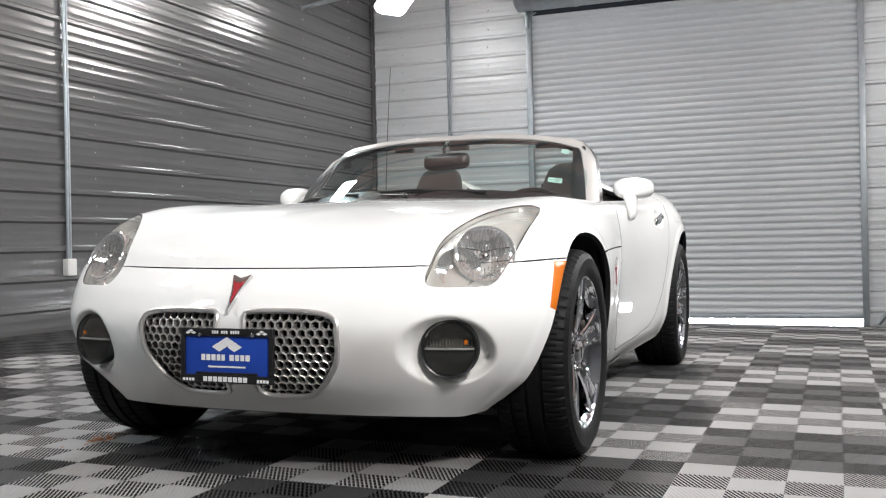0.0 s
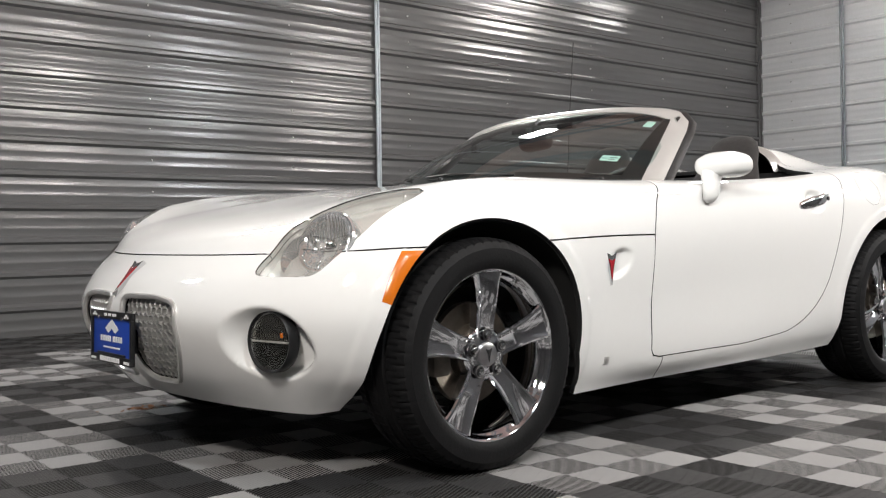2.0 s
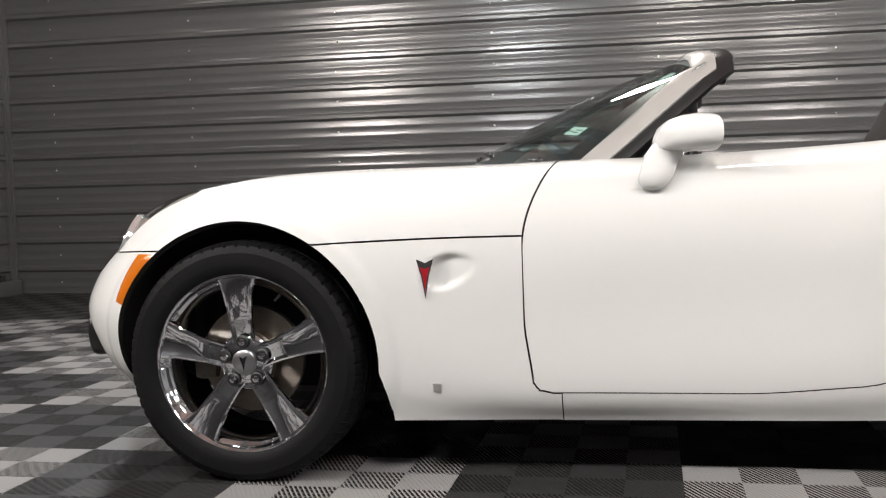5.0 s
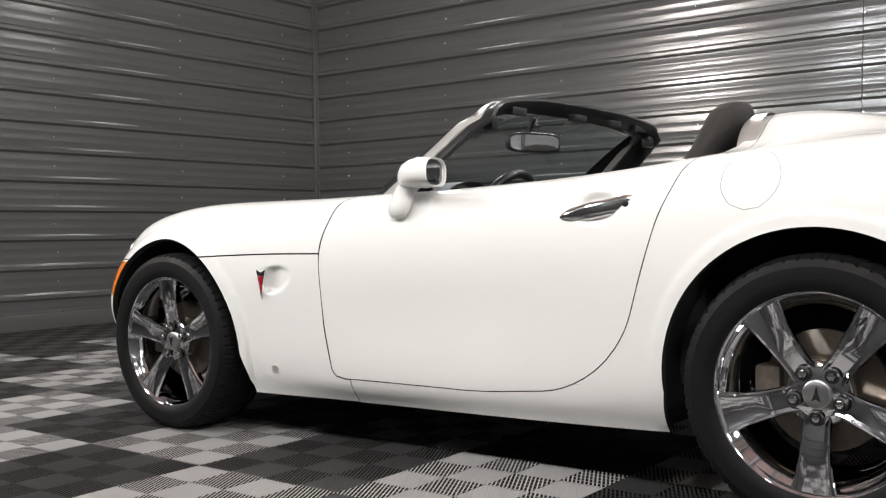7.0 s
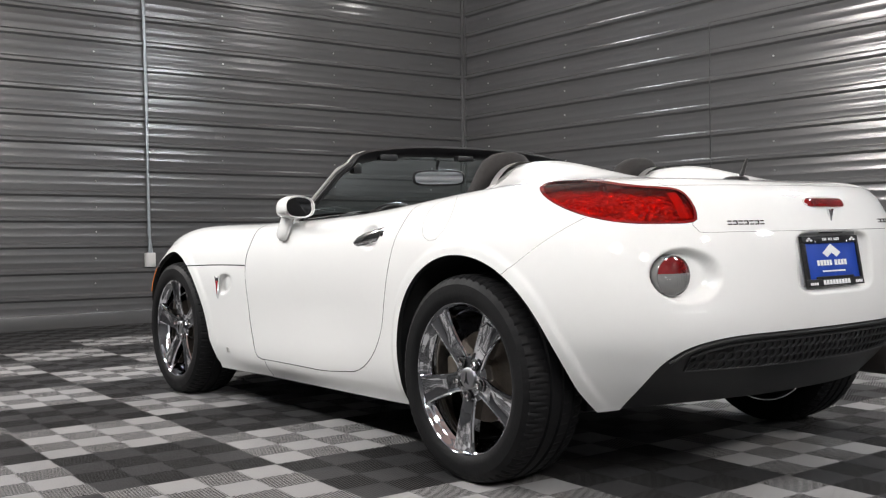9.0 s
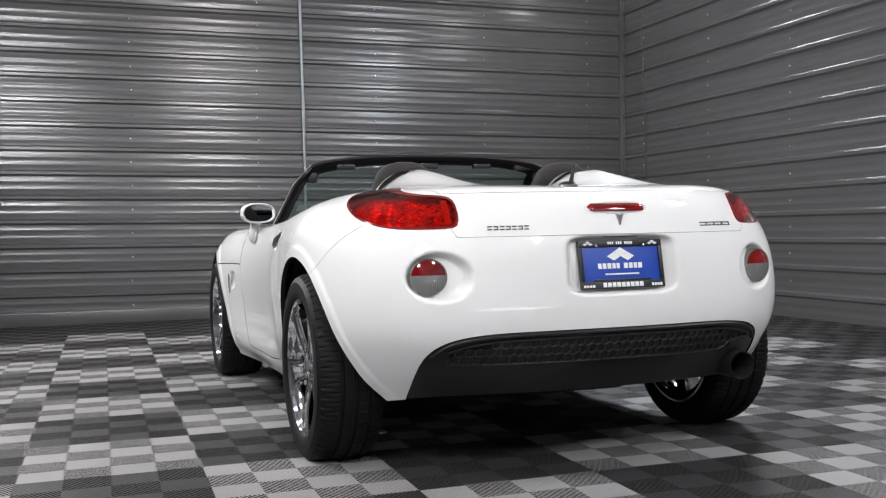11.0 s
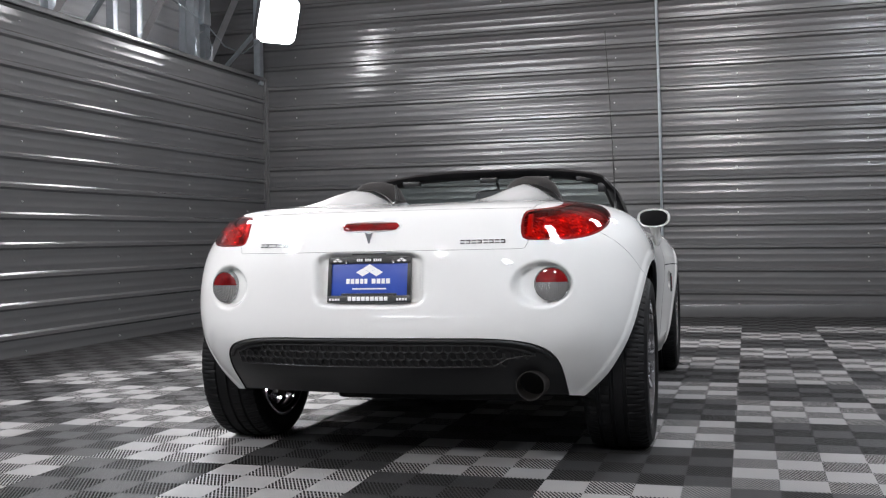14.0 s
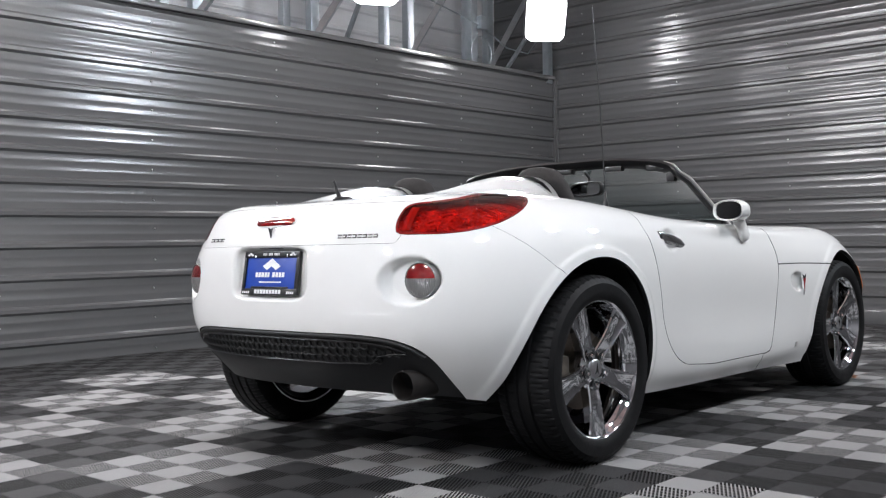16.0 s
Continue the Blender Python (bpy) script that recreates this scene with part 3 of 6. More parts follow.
rest = {(key, turned): ([], []) for key in ("light", "dark") for turned in (False, True)}
base_v = {turned: np.array(g[0]) for turned, g in tile_shape.items()}
for i in range(-14, 14):
    for j in range(-19, 29):
        x, y = (i + 0.5) * STEP_X / 2 + TILE_DX, (j + 0.5) * STEP_Y / 2 + TILE_DY
        turned = not -1.19 < y < 1.19
        key = tile_tone(i, j), turned
        slope = math.atan((floor_z(y + 0.1) - floor_z(y - 0.1)) / 0.2)
        near = (-2.0 < y < 1.6 and 0.75 < x < 2.7) or (0.6 < y < 2.4 and -2.4 < x < 0.75) or (-3.0 < y < -2.0 and -1.3 < x < 2.1)
        if near:
            t = new("floor_tile", tile_mesh[key])
            t.parent, t.location, t.rotation_euler = floor, (x, y, floor_z(y)), (slope, 0, 0)
        else:
            vs, fs = rest[key]
            p = base_v[turned].copy()
            p[:, 2] += p[:, 1] * math.tan(slope) + floor_z(y)
            p[:, 0] += x
            p[:, 1] += y
            fs.append(sum(len(q) for q in vs))
            vs.append(p)
for (key, turned), (vs, starts) in rest.items():
    me = bpy.data.meshes.new("floor_tiles")
    me.from_pydata(np.concatenate(vs).tolist(), [], [tuple(i + o for i in f) for o in starts for f in tile_shape[turned][1]])
    me.materials.append(TILE_LIGHT if key == "light" else TILE_DARK)
    me.materials.append(SLOT_SHADE)
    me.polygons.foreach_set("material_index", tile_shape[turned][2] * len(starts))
    ob = tagged(new("floor_tiles", me), kind="stuff")
    ob.parent = floor

# dry leaf crumbs on the tiles
rnd = random.Random(11)
bm = bmesh.new()
for k in range(34):
    a, d = rnd.uniform(0, 2 * math.pi), abs(rnd.gauss(0, 0.028))
    c = Vector((-0.776 + d * math.cos(a), -1.545 + 2.2 * d * math.sin(a), 0))
    c.z = -0.0022 - FALL * c.x + RISE * c.y + 0.003 + rnd.uniform(0, 0.006)
    m = Matrix.Translation(c) @ Euler((rnd.uniform(-0.6, 0.6), rnd.uniform(-0.6, 0.6), rnd.uniform(0, 6.3))).to_matrix().to_4x4()
    r = rnd.uniform(0.005, 0.014)
    ring = [(r, 0, 0.003), (r * 0.4, r * 0.45, 0), (-r * 0.6, r * 0.35, 0.001), (-r, 0, 0.004), (-r * 0.5, -r * 0.4, 0), (r * 0.5, -r * 0.35, 0.001)]
    loft(bm, [[m @ Vector((x, y, z + dz)) for x, y, z in ring] for dz in (0, 0.0008)])
tagged(part("leaf_litter", bm, varied(material("dry_leaf", (0.30, 0.13, 0.06), 0.8), (60, 60, 60), 0.5)), "small heap of crumbled brown leaf on the tiles", "leaf litter")

# ---- the car: x to its left, y to its tail, z up ----
car = thing("roadster", TILT @ pose(-0.003, -0.014, 0, 0, 0, 1.05), "white two-seat roadster with its top down and chrome wheels", "car")
AXLE_F, AXLE_R, HUB_Z, TYRE_R = -1.2075, 1.184, 0.330, 0.335

# outline seen from above at the widest height, from the nose round the left side to the tail
OUT_S = list(range(17))
out_x = spline(OUT_S, [0, 0.30, 0.55, 0.765, 0.874, 0.900, 0.884, 0.853, 0.842, 0.853, 0.886, 0.906, 0.860, 0.748, 0.552, 0.295, 0])
out_y = spline(OUT_S, [-1.945, -1.917, -1.835, -1.70, -1.50, -1.20, -0.80, -0.40, 0.0, 0.40, 0.80, 1.20, 1.51, 1.720, 1.862, 1.935, 1.952], (True, True))
KEY = [0, 2, 4, 5, 7, 9, 11, 13, 16]
FLAT = (True, True)
# five lines round the flank: how far inside the outline, and how high
inset = [spline(KEY, v, FLAT) for v in (
    [0.165, 0.15, 0.10, 0.075, 0.085, 0.080, 0.085, 0.150, 0.140],
    [0.058, 0.056, 0.040, 0.034, 0.036, 0.032, 0.030, 0.060, 0.055],
    [0.004, 0.002, 0.0, 0.0, 0.018, 0.016, 0.0, 0.0, 0.006],
    [0.040, 0.040, 0.010, 0.0, 0.0, 0.0, 0.0, 0.0, 0.0],
    [0.115, 0.112, 0.056, 0.036, 0.014, 0.016, 0.034, 0.050, 0.014])]
high = [spline(KEY, v, FLAT) for v in (
    [0.190, 0.183, 0.168, 0.165, 0.16, 0.17, 0.21, 0.258, 0.275],
    [0.30, 0.30, 0.31, 0.31, 0.25, 0.27, 0.33, 0.37, 0.37],
    [0.44, 0.44, 0.45, 0.46, 0.45, 0.47, 0.50, 0.50, 0.50],
    [0.545, 0.55, 0.58, 0.61, 0.62, 0.65, 0.68, 0.67, 0.65],
    [0.618, 0.625, 0.68, 0.73, 0.755, 0.79, 0.83, 0.82, 0.785])]
# three lines over the top: fender crest, inner line, middle
crest = [(spline(KEY, x, (False, False)), spline(KEY, y, FLAT), spline(KEY, z, FLAT)) for x, y, z in (
    ([0, 0.47, 0.725, 0.765, 0.775, 0.775, 0.750, 0.605, 0],
     [-1.775, -1.67, -1.42, -1.17, -0.42, 0.40, 1.20, 1.64, 1.865],
     [0.676, 0.700, 0.794, 0.831, 0.841, 0.868, 0.937, 0.937, 0.920]),
    ([0, 0.30, 0.46, 0.48, 0.45, 0.45, 0.42, 0.34, 0],
     [-1.63, -1.55, -1.30, -1.06, -0.42, 0.40, 1.15, 1.50, 1.70],
     [0.732, 0.752, 0.808, 0.836, 0.862, 0.895, 0.958, 0.962, 0.945]),
    ([0, 0, 0, 0, 0, 0, 0, 0, 0],
     [-1.40, -1.30, -1.12, -0.94, -0.40, 0.40, 1.10, 1.36, 1.55],
     [0.790, 0.808, 0.830, 0.848, 0.880, 0.92, 0.966, 0.966, 0.958]))]


def flank_rows(s):
    x, y = out_x(s), out_y(s)
    e = 0.02
    tx, ty = out_x(min(16, s + e)) - out_x(max(0, s - e)), out_y(min(16, s + e)) - out_y(max(0, s - e))
    if s < 0.01 or s > 15.99:
        tx, ty = (1, 0) if s < 1 else (-1, 0)
    ln = math.hypot(tx, ty)
    nx, ny = -ty / ln, tx / ln          # inward
    rows = [Vector((x + nx * f(s), y + ny * f(s), h(s))) for f, h in zip(inset, high)]
    rows += [Vector((fx(s), fy(s), fz(s))) for fx, fy, fz in crest]
    return rows


def hump(x, y):
    """The two streamlined humps behind the seats."""
    a = smooth((1.55 - y) / 0.60)
    return 0.102 * a * math.exp(-((abs(x) - 0.375) / 0.125) ** 2) if y > 0.7 else 0.0


def dish(p, c, r, depth, edge=0.35):
    """How deep a round hollow is at p; c: two coordinates and r: two radii."""
    d = math.hypot((p[0] - c[0]) / r[0], (p[1] - c[1]) / r[1])
    return depth * smooth((1 - d) / edge) if d < 1 else 0.0


def build_skin(per_s=11, per_u=8):
    ns, nu = 16 * per_s, 7 * per_u
    pts = []
    for i in range(ns + 1):
        rows = flank_rows(16 * i / ns)
        lowg = rows[0] * 2 - rows[1]
        topg = Vector((-rows[6].x, rows[6].y, rows[6].z))
        ctl = [lowg] + rows + [topg]
        line = []
        for j in range(nu + 1):
            k = min(6, j // per_u)
            t = j / per_u - k
            p0, p1, p2, p3 = ctl[k:k + 4]
            line.append(0.5 * (2 * p1 + (p2 - p0) * t + (2 * p0 - 5 * p1 + 4 * p2 - p3) * t * t + (3 * p1 - p0 - 3 * p2 + p3) * t ** 3))
        pts.append(line)
    for side in (1, -1):
        for i in range(ns + 1):
            for j in range(nu + 1):
                p = pts[i][j]
                if i in (0, ns) or j == nu:
                    p.x = 0.0
        break
    bm = bmesh.new()
    grid = {}
    for side in (1, -1):
        for i in range(ns + 1):
            for j in range(nu + 1):
                p = pts[i][j]
                if side == -1 and p.x == 0.0:
                    grid[side, i, j] = grid[1, i, j]
                    continue
                grid[side, i, j] = bm.verts.new((side * p.x, p.y, p.z))
        for i in range(ns):
            for j in range(nu):
                q = [grid[side, i, j], grid[side, i + 1, j], grid[side, i + 1, j + 1], grid[side, i, j + 1]]
                q = list(dict.fromkeys(q if side == 1 else q[::-1]))
                if len(q) > 2:
                    try:
                        bm.faces.new(q)
                    except ValueError:
                        pass
    bmesh.ops.remove_doubles(bm, verts=bm.verts, dist=1e-5)
    # fair the flanks
    flank = [v for v in bm.verts if abs(v.co.x) > 0.72 and 0.24 < v.co.z < 0.78 and -1.0 < v.co.y < 1.0]
    for _ in range(10):
        bmesh.ops.smooth_vert(bm, verts=flank, factor=0.5, use_axis_x=True)
    # finer mesh round the hollows
    def near(c):
        x = abs(c.x)
        return ((c.y < -1.5 and 0.40 < x < 0.80 and 0.24 < c.z < 0.54) or (c.y > 1.6 and 0.44 < x < 0.78 and 0.54 < c.z < 0.78)
                or (c.y > 1.8 and x < 0.30 and 0.55 < c.z < 0.82) or (x > 0.8 and -0.75 < c.y < -0.52 and 0.48 < c.z < 0.66)
                or (x > 0.8 and 0.48 < c.y < 0.74 and 0.70 < c.z < 0.86)
                or (x > 0.66 and c.z > 0.2 and any(0.365 < math.hypot(c.y - ay, c.z - 0.335) < 0.45 for ay in (AXLE_F, AXLE_R))))
    for _ in range(1):
        fs = [f for f in bm.faces if near(f.calc_center_median())]
        bmesh.ops.subdivide_edges(bm, edges=list({e for f in fs for e in f.edges}), cuts=2, use_grid_fill=True)
        fine = [v for v in bm.verts if near(v.co) and not v.is_boundary]
        for _ in range(5):
            bmesh.ops.smooth_vert(bm, verts=fine, factor=0.5, use_axis_x=True, use_axis_y=True, use_axis_z=True)
    for v in bm.verts:
        p = v.co
        x = abs(p.x)
        if p.z > 0.85:
            p.z += hump(p.x, p.y)
        if p.y < -1.5:
            p.y += dish((x, p.z), (0.604, 0.388), (0.128, 0.104), 0.055, 0.34)
        if p.y > 1.6:
            p.y -= dish((x, p.z), (0.582, 0.664), (0.098, 0.080), 0.042, 0.24)
        if p.y > 1.8:
            u, w = (x - 0.0) / 0.205, (p.z - 0.690) / 0.094
            d = (abs(u) ** 6 + abs(w) ** 6) ** (1 / 6)
            p.y -= 0.032 * smooth((1 - d) / 0.14) if d < 1 else 0.0
        if x > 0.66 and p.z > 0.2:
            for ay in (AXLE_F, AXLE_R):
                d = math.hypot(p.y - ay, p.z - 0.335)
                if d < 0.44:
                    p.x += math.copysign(0.0055 * smooth((0.436 - d) / 0.016), p.x)
        if p.y < AXLE_F and p.z < 0.36 and x > 0.5:
            p.z += 0.04 * smooth((0.30 - p.z) / 0.12) * smooth((x - 0.62) / 0.2) * smooth((AXLE_F - 0.2 - p.y) / 0.2)
            p.x -= math.copysign(2.2 * (0.36 - min(0.36, p.z)) ** 2 * smooth((x - 0.5) / 0.25) * smooth((AXLE_F - 0.15 - p.y) / 0.2), p.x)
        if x > 0.8:
            sgn = 1 if p.x > 0 else -1
            u = (p.y + 0.625) / 0.075
            if -1 < u < 1 and 0.5 < p.z < 0.64:
                d = math.hypot(u, (p.z - 0.576 - 0.016 * u) / (0.046 - 0.012 * u))
                p.x -= sgn * 0.021 * smooth((1 - d) / 0.28) * min(1.0, (1 - u) / 1.3)
            d = math.hypot((p.y - 0.605) / 0.072, (p.z - 0.785) / 0.050)
            if d < 1:
                p.x -= sgn * 0.018 * smooth((1 - d) / 0.6)
    bm.normal_update()
    return bm


def cut(bm, f, where=None):
    """Scores the skin along f = 0."""
    val = {}
    for v in bm.verts:
        w = f(v.co) if where is None or where(v.co) else 1.0
        val[v] = 0.0 if abs(w) < 2e-4 else w
    for e in [e for e in bm.edges if val[e.verts[0]] * val[e.verts[1]] < 0]:
        a, b = e.verts
        _, nv = bmesh.utils.edge_split(e, a, val[a] / (val[a] - val[b]))
        val[nv] = 0.0
    for fc in list(bm.faces):
        zs = [v for v in fc.verts if val[v] == 0.0]
        if len(zs) == 2 and any(val[v] > 0 for v in fc.verts) and any(val[v] < 0 for v in fc.verts):
            try:
                bmesh.utils.face_split(fc, zs[0], zs[1])
            except ValueError:
                pass


def smax(*v, k=0.02):
    m = max(v)
    return m + k * math.log(sum(math.exp((a - m) / k) for a in v))


def round_max(a, b, r):
    """The greater of two, with its corner rounded to a radius."""
    return min(max(a, b), -r) + math.hypot(max(a + r, 0.0), max(b + r, 0.0))


def f_arch(p):
    """Below nought inside a wheel opening."""
    if abs(p.x) < 0.45:
        return 1.0
    dy, dz = p.y - AXLE_F, p.z - 0.335
    r = math.hypot(dy, dz)
    low = max(0.0, 0.30 - p.z)
    a = r - 0.381 - (0.45 * low if dy > 0 else 2.5 * max(0.0, 0.275 - p.z) ** 2)
    dy = p.y - AXLE_R
    r = math.hypot(dy, dz)
    a2 = dy - 0.391 - 0.04 * (0.335 - p.z) if dy > 0 and dz < 0 else r - 0.391 - 0.30 * low * (dy < 0)
    return min(a, a2)


def f_cockpit(p):
    x = abs(p.x)
    if p.z < 0.7:
        return 1.0
    front = (-0.66 + 0.42 * (x / 0.70) ** 2.6) - p.y
    return smax(front, p.y - (0.90 - 0.10 * smooth((x - 0.45) / 0.3)), x - (0.735 + 0.02 * p.y), k=0.012)


def f_front_line(p):
    """The seam between the front bumper or lower wing and the clamshell bonnet."""
    return p.z - (0.622 + 0.018 * smooth((p.y + 1.85) / 0.4) + 0.022 * smooth((p.y + 1.45) / 0.9))


def f_door_front(p):
    return p.y - (-0.436 + 0.020 * smooth((0.45 - p.z) / 0.20) + 0.085 * max(0.0, (p.z - 0.62) / 0.23) ** 2)


def f_sill(p):
    """The seam between the wing and the sill under the door."""
    return p.y + 0.342


def f_door(p):
    """Below nought inside the door."""
    back = p.y - (0.679 + 0.33 * (p.z - 0.42) + 0.10 * max(0, p.z - 0.75))
    low = 0.243 + 0.030 * smooth((p.y - 0.1) / 0.45) - p.z
    return max(round_max(back, low, 0.23), round_max(-f_door_front(p), low, 0.04))


def f_head(p):
    if p.y > -1.2 or p.z < 0.5:
        return 1.0
    x, y = abs(p.x) - 0.659, p.y + 1.583
    u, v = 0.402 * x + 0.915 * y, 0.915 * x - 0.402 * y
    u /= 0.245
    w = (0.088 * (1 - 0.42 * u) if v > 0 else 0.064 * (1 - 0.30 * u)) + 0.004
    return smax(math.sqrt((abs(u)) ** 2.2 + (v / w) ** 2) - 1, (0.568 - p.z) * 9, k=0.08) if w > 0.01 else 1.0


def f_tail(p):
    if p.y < 1.2 or p.z < 0.6:
        return 1.0
    x = abs(p.x)
    low = 0.813 + 0.135 * (max(0.0, 1.76 - p.y) / 0.385) ** 1.7
    top = 0.920 + 0.038 * smooth((1.78 - p.y) / 0.34)
    return smax(0.508 + 0.05 * abs(p.z - 0.865) - x, low - p.z, p.z - top, 1.350 - p.y, k=0.011)


def f_tail_in(p):
    """The brighter inner field of a tail lamp."""
    return f_tail(p) + 0.007


def f_diffuser(p):
    if p.y < 1.2:
        return 1.0
    return ((abs(p.x) / 0.634) ** 6 + (abs(p.z - 0.20) / 0.290) ** 6) ** (1 / 6) - 1 if p.z > 0.2 else -1.0


def f_grille(p):
    """Twin kidney openings in the nose."""
    if p.y > -1.6:
        return 1.0
    x, z = abs(p.x), p.z
    top = 0.505 - 0.02 * smooth((x - 0.2) / 0.2)
    low = 0.250 + 0.10 * smooth((x - 0.17) / 0.2) ** 1.5
    return smax(0.045 - 0.02 * smooth((z - 0.46) / 0.06) - x + 0.0, x - (0.325 - 0.10 * (0.5 - z) / 0.25 * smooth((0.42 - z) / 0.2)), z - top, low - z, k=0.014)


def f_bumper_rear(p):
    """The seam from the tail lamp down to the wheel opening."""
    if p.y < 1.2 or p.z > 0.86:
        return 1.0
    return (p.y - 1.40) * 0.60 - (p.z - 0.675) * 0.80


def f_lid(p):
    """Below nought on the rear clamshell."""
    if p.z < 0.75:
        return 1.0
    return smax(0.786 - p.z, abs(p.x) - (0.535 + 0.16 * smooth((1.78 - p.y) / 0.5)), 0.93 - p.y, k=0.006)


def f_deck(p):
    """Below nought on the deck, behind the seam between the tail lamps."""
    return 0.926 - p.z if p.y > 1.55 else -1.0


def f_fuel(p):
    if p.x < 0.6 or p.z < 0.7:
        return 1.0
    return math.hypot(p.y - 1.03, (p.z - 0.845)) - 0.075


skin = build_skin()
for f in (f_arch, f_cockpit, f_front_line, f_door_front, f_sill, f_door, f_head, f_tail, f_tail_in, f_diffuser, f_grille, f_bumper_rear, f_lid, f_deck, f_fuel):
    where = {f_front_line: lambda c: c.y < -0.36, f_sill: lambda c: c.z < 0.27 and abs(c.x) > 0.5, f_door_front: lambda c: 0.15 < c.z and c.y < 0.0 and abs(c.x) > 0.5,
             f_door: lambda c: abs(c.x) > 0.55 and -0.7 < c.y < 1.2, f_bumper_rear: lambda c: c.y > 1.15 and abs(c.x) > 0.4, f_deck: lambda c: c.y > 1.55 and abs(c.x) < 0.56}.get(f)
    cut(skin, f, where)


def panel_of(c):
    if f_cockpit(c) < 0 or f_arch(c) < 0:
        return None
    if f_grille(c) < 0:
        return "grille"
    if f_head(c) < 0:
        return "head_l" if c.x > 0 else "head_r"
    if f_tail(c) < 0:
        return "tail_l" if c.x > 0 else "tail_r"
    if f_diffuser(c) < 0:
        return "diffuser"
    if f_fuel(c) < 0:
        return "fuel_flap"
    if f_door(c) < 0 and abs(c.x) > 0.55 and -0.7 < c.y < 1.2:
        return "door_l" if c.x > 0 else "door_r"
    if c.y < -1.2 and f_front_line(c) < 0:
        return "front_bumper"
    if c.y < -0.36 and f_front_line(c) > 0 and (f_door_front(c) < 0 or abs(c.x) < 0.62):
        return "bonnet"
    if c.y < -0.2 and (f_door_front(c) < 0 or (c.z < 0.45 and f_sill(c) < 0)):
        return "wing_l" if c.x > 0 else "wing_r"
    if f_lid(c) < 0:
        return "boot_lid" if f_deck(c) < 0 else "tail_panel"
    if c.y > 1.2 and (f_bumper_rear(c) > 0 and c.z < 0.86 or c.y > 1.72):
        return "rear_bumper"
    return "quarter_l" if c.x > 0 else "quarter_r"


panels = {}
for fc in skin.faces:
    panels.setdefault(panel_of(fc.calc_center_median()), []).append(fc)


def panel_mesh(name, faces, mat, gap=0.0026, deep=0.016, sink=0.0, edge=None):
    """One sheet of the skin, with a turned-in edge and a narrow gap round it."""
    idx, co, no = {}, [], []
    for fc in faces:
        for v in fc.verts:
            if v not in idx:
                idx[v] = len(co)
                co.append(v.co - v.normal * sink)
                no.append(v.normal.copy())
    count = {}
    for fc in faces:
        for e in fc.edges:
            count.setdefault(e, []).append(fc)
    pull = {}
    rim = []
    for e, fl in count.items():
        if len(fl) == 1:
            fc = fl[0]
            c = fc.calc_center_median()
            for v in e.verts:
                pull.setdefault(v, []).append((c - v.co))
            vs = list(fc.verts)
            a, b = e.verts
            ia, ib = vs.index(a), vs.index(b)
            rim.append((a, b) if (ia + 1) % len(vs) == ib else (b, a))
    edge_dir = {}
    for a, b in rim:
        d = (b.co - a.co).normalized()
        for v in (a, b):
            edge_dir.setdefault(v, []).append(d)
    new_co = list(co)
    for v, ds in pull.items():
        n = v.normal
        t = sum(edge_dir[v], Vector()).normalized()
        w = n.cross(t)
        new_co[idx[v]] = co[idx[v]] + w * gap
    polys = [tuple(idx[v] for v in fc.verts) for fc in faces]
    top = len(new_co)
    # second ring for a soft edge, third ring turned in
    ring = {v: k for k, v in enumerate(pull)}
    extra = [new_co[idx[v]] - v.normal * deep for v in ring]
    n_ring = len(extra)
    rimv = [new_co[idx[v]].copy() for v in ring]
    for a, b in rim:
        polys.append((top + ring[b], top + ring[a], top + n_ring + ring[a], top + n_ring + ring[b]))
    allco = new_co + rimv + extra
    me = bpy.data.meshes.new(name)
    me.from_pydata([tuple(c) for c in allco], [], polys)
    me.materials.append(mat)
    # turned-in edges default to black, painting the shade of the panel gaps
    me.materials.append(edge or SHADOW_BLACK)
    me.shade_smooth()
    nf = len(faces)
    me.polygons.foreach_set("material_index", [0] * nf + [1] * (len(polys) - nf))
    normals = []
    for k, poly in enumerate(me.polygons):
        for li in poly.loop_indices:
            vi = me.loops[li].vertex_index
            normals.append(tuple(no[vi]) if k < nf else tuple(poly.normal))
    me.normals_split_custom_set(normals)
    return me


def panel(name, key, mat, label="", parent=None, **kw):
    ob = new(name, panel_mesh(name, panels[key], mat, **kw))
    ob.parent = parent or car
    if label:
        ob["label"] = label
    return ob


panel("front_bumper", "front_bumper", PAINT)
panel("bonnet", "bonnet", PAINT, "white clamshell bonnet")
panel("wing", "wing_l", PAINT)
panel("wing", "wing_r", PAINT)
door_left = panel("door", "door_l", PAINT)
door_right = panel("door", "door_r", PAINT)
panel("rear_quarter", "quarter_l", PAINT, gap=0.0007)
panel("rear_quarter", "quarter_r", PAINT, gap=0.0007)
panel("boot_lid", "boot_lid", PAINT, "white rear clamshell with two humps", gap=0.0013)
panel("tail_panel", "tail_panel", PAINT, gap=0.0006)
panel("rear_bumper", "rear_bumper", PAINT, gap=0.0005)
panel("fuel_flap", "fuel_flap", PAINT, gap=0.0004)
panel("rear_diffuser", "diffuser", BLACK_PLASTIC, "black plastic lower rear panel", sink=0.004)
tail_left = panel("tail_lamp", "tail_l", TAIL_CELLS, "tail lamp with cut reflectors under a red lens", gap=-0.0012, deep=-0.030, sink=0.033, edge=RED_DEEP)
tail_right = panel("tail_lamp", "tail_r", TAIL_CELLS, "tail lamp with cut reflectors under a red lens", gap=-0.0012, deep=-0.030, sink=0.033, edge=RED_DEEP)
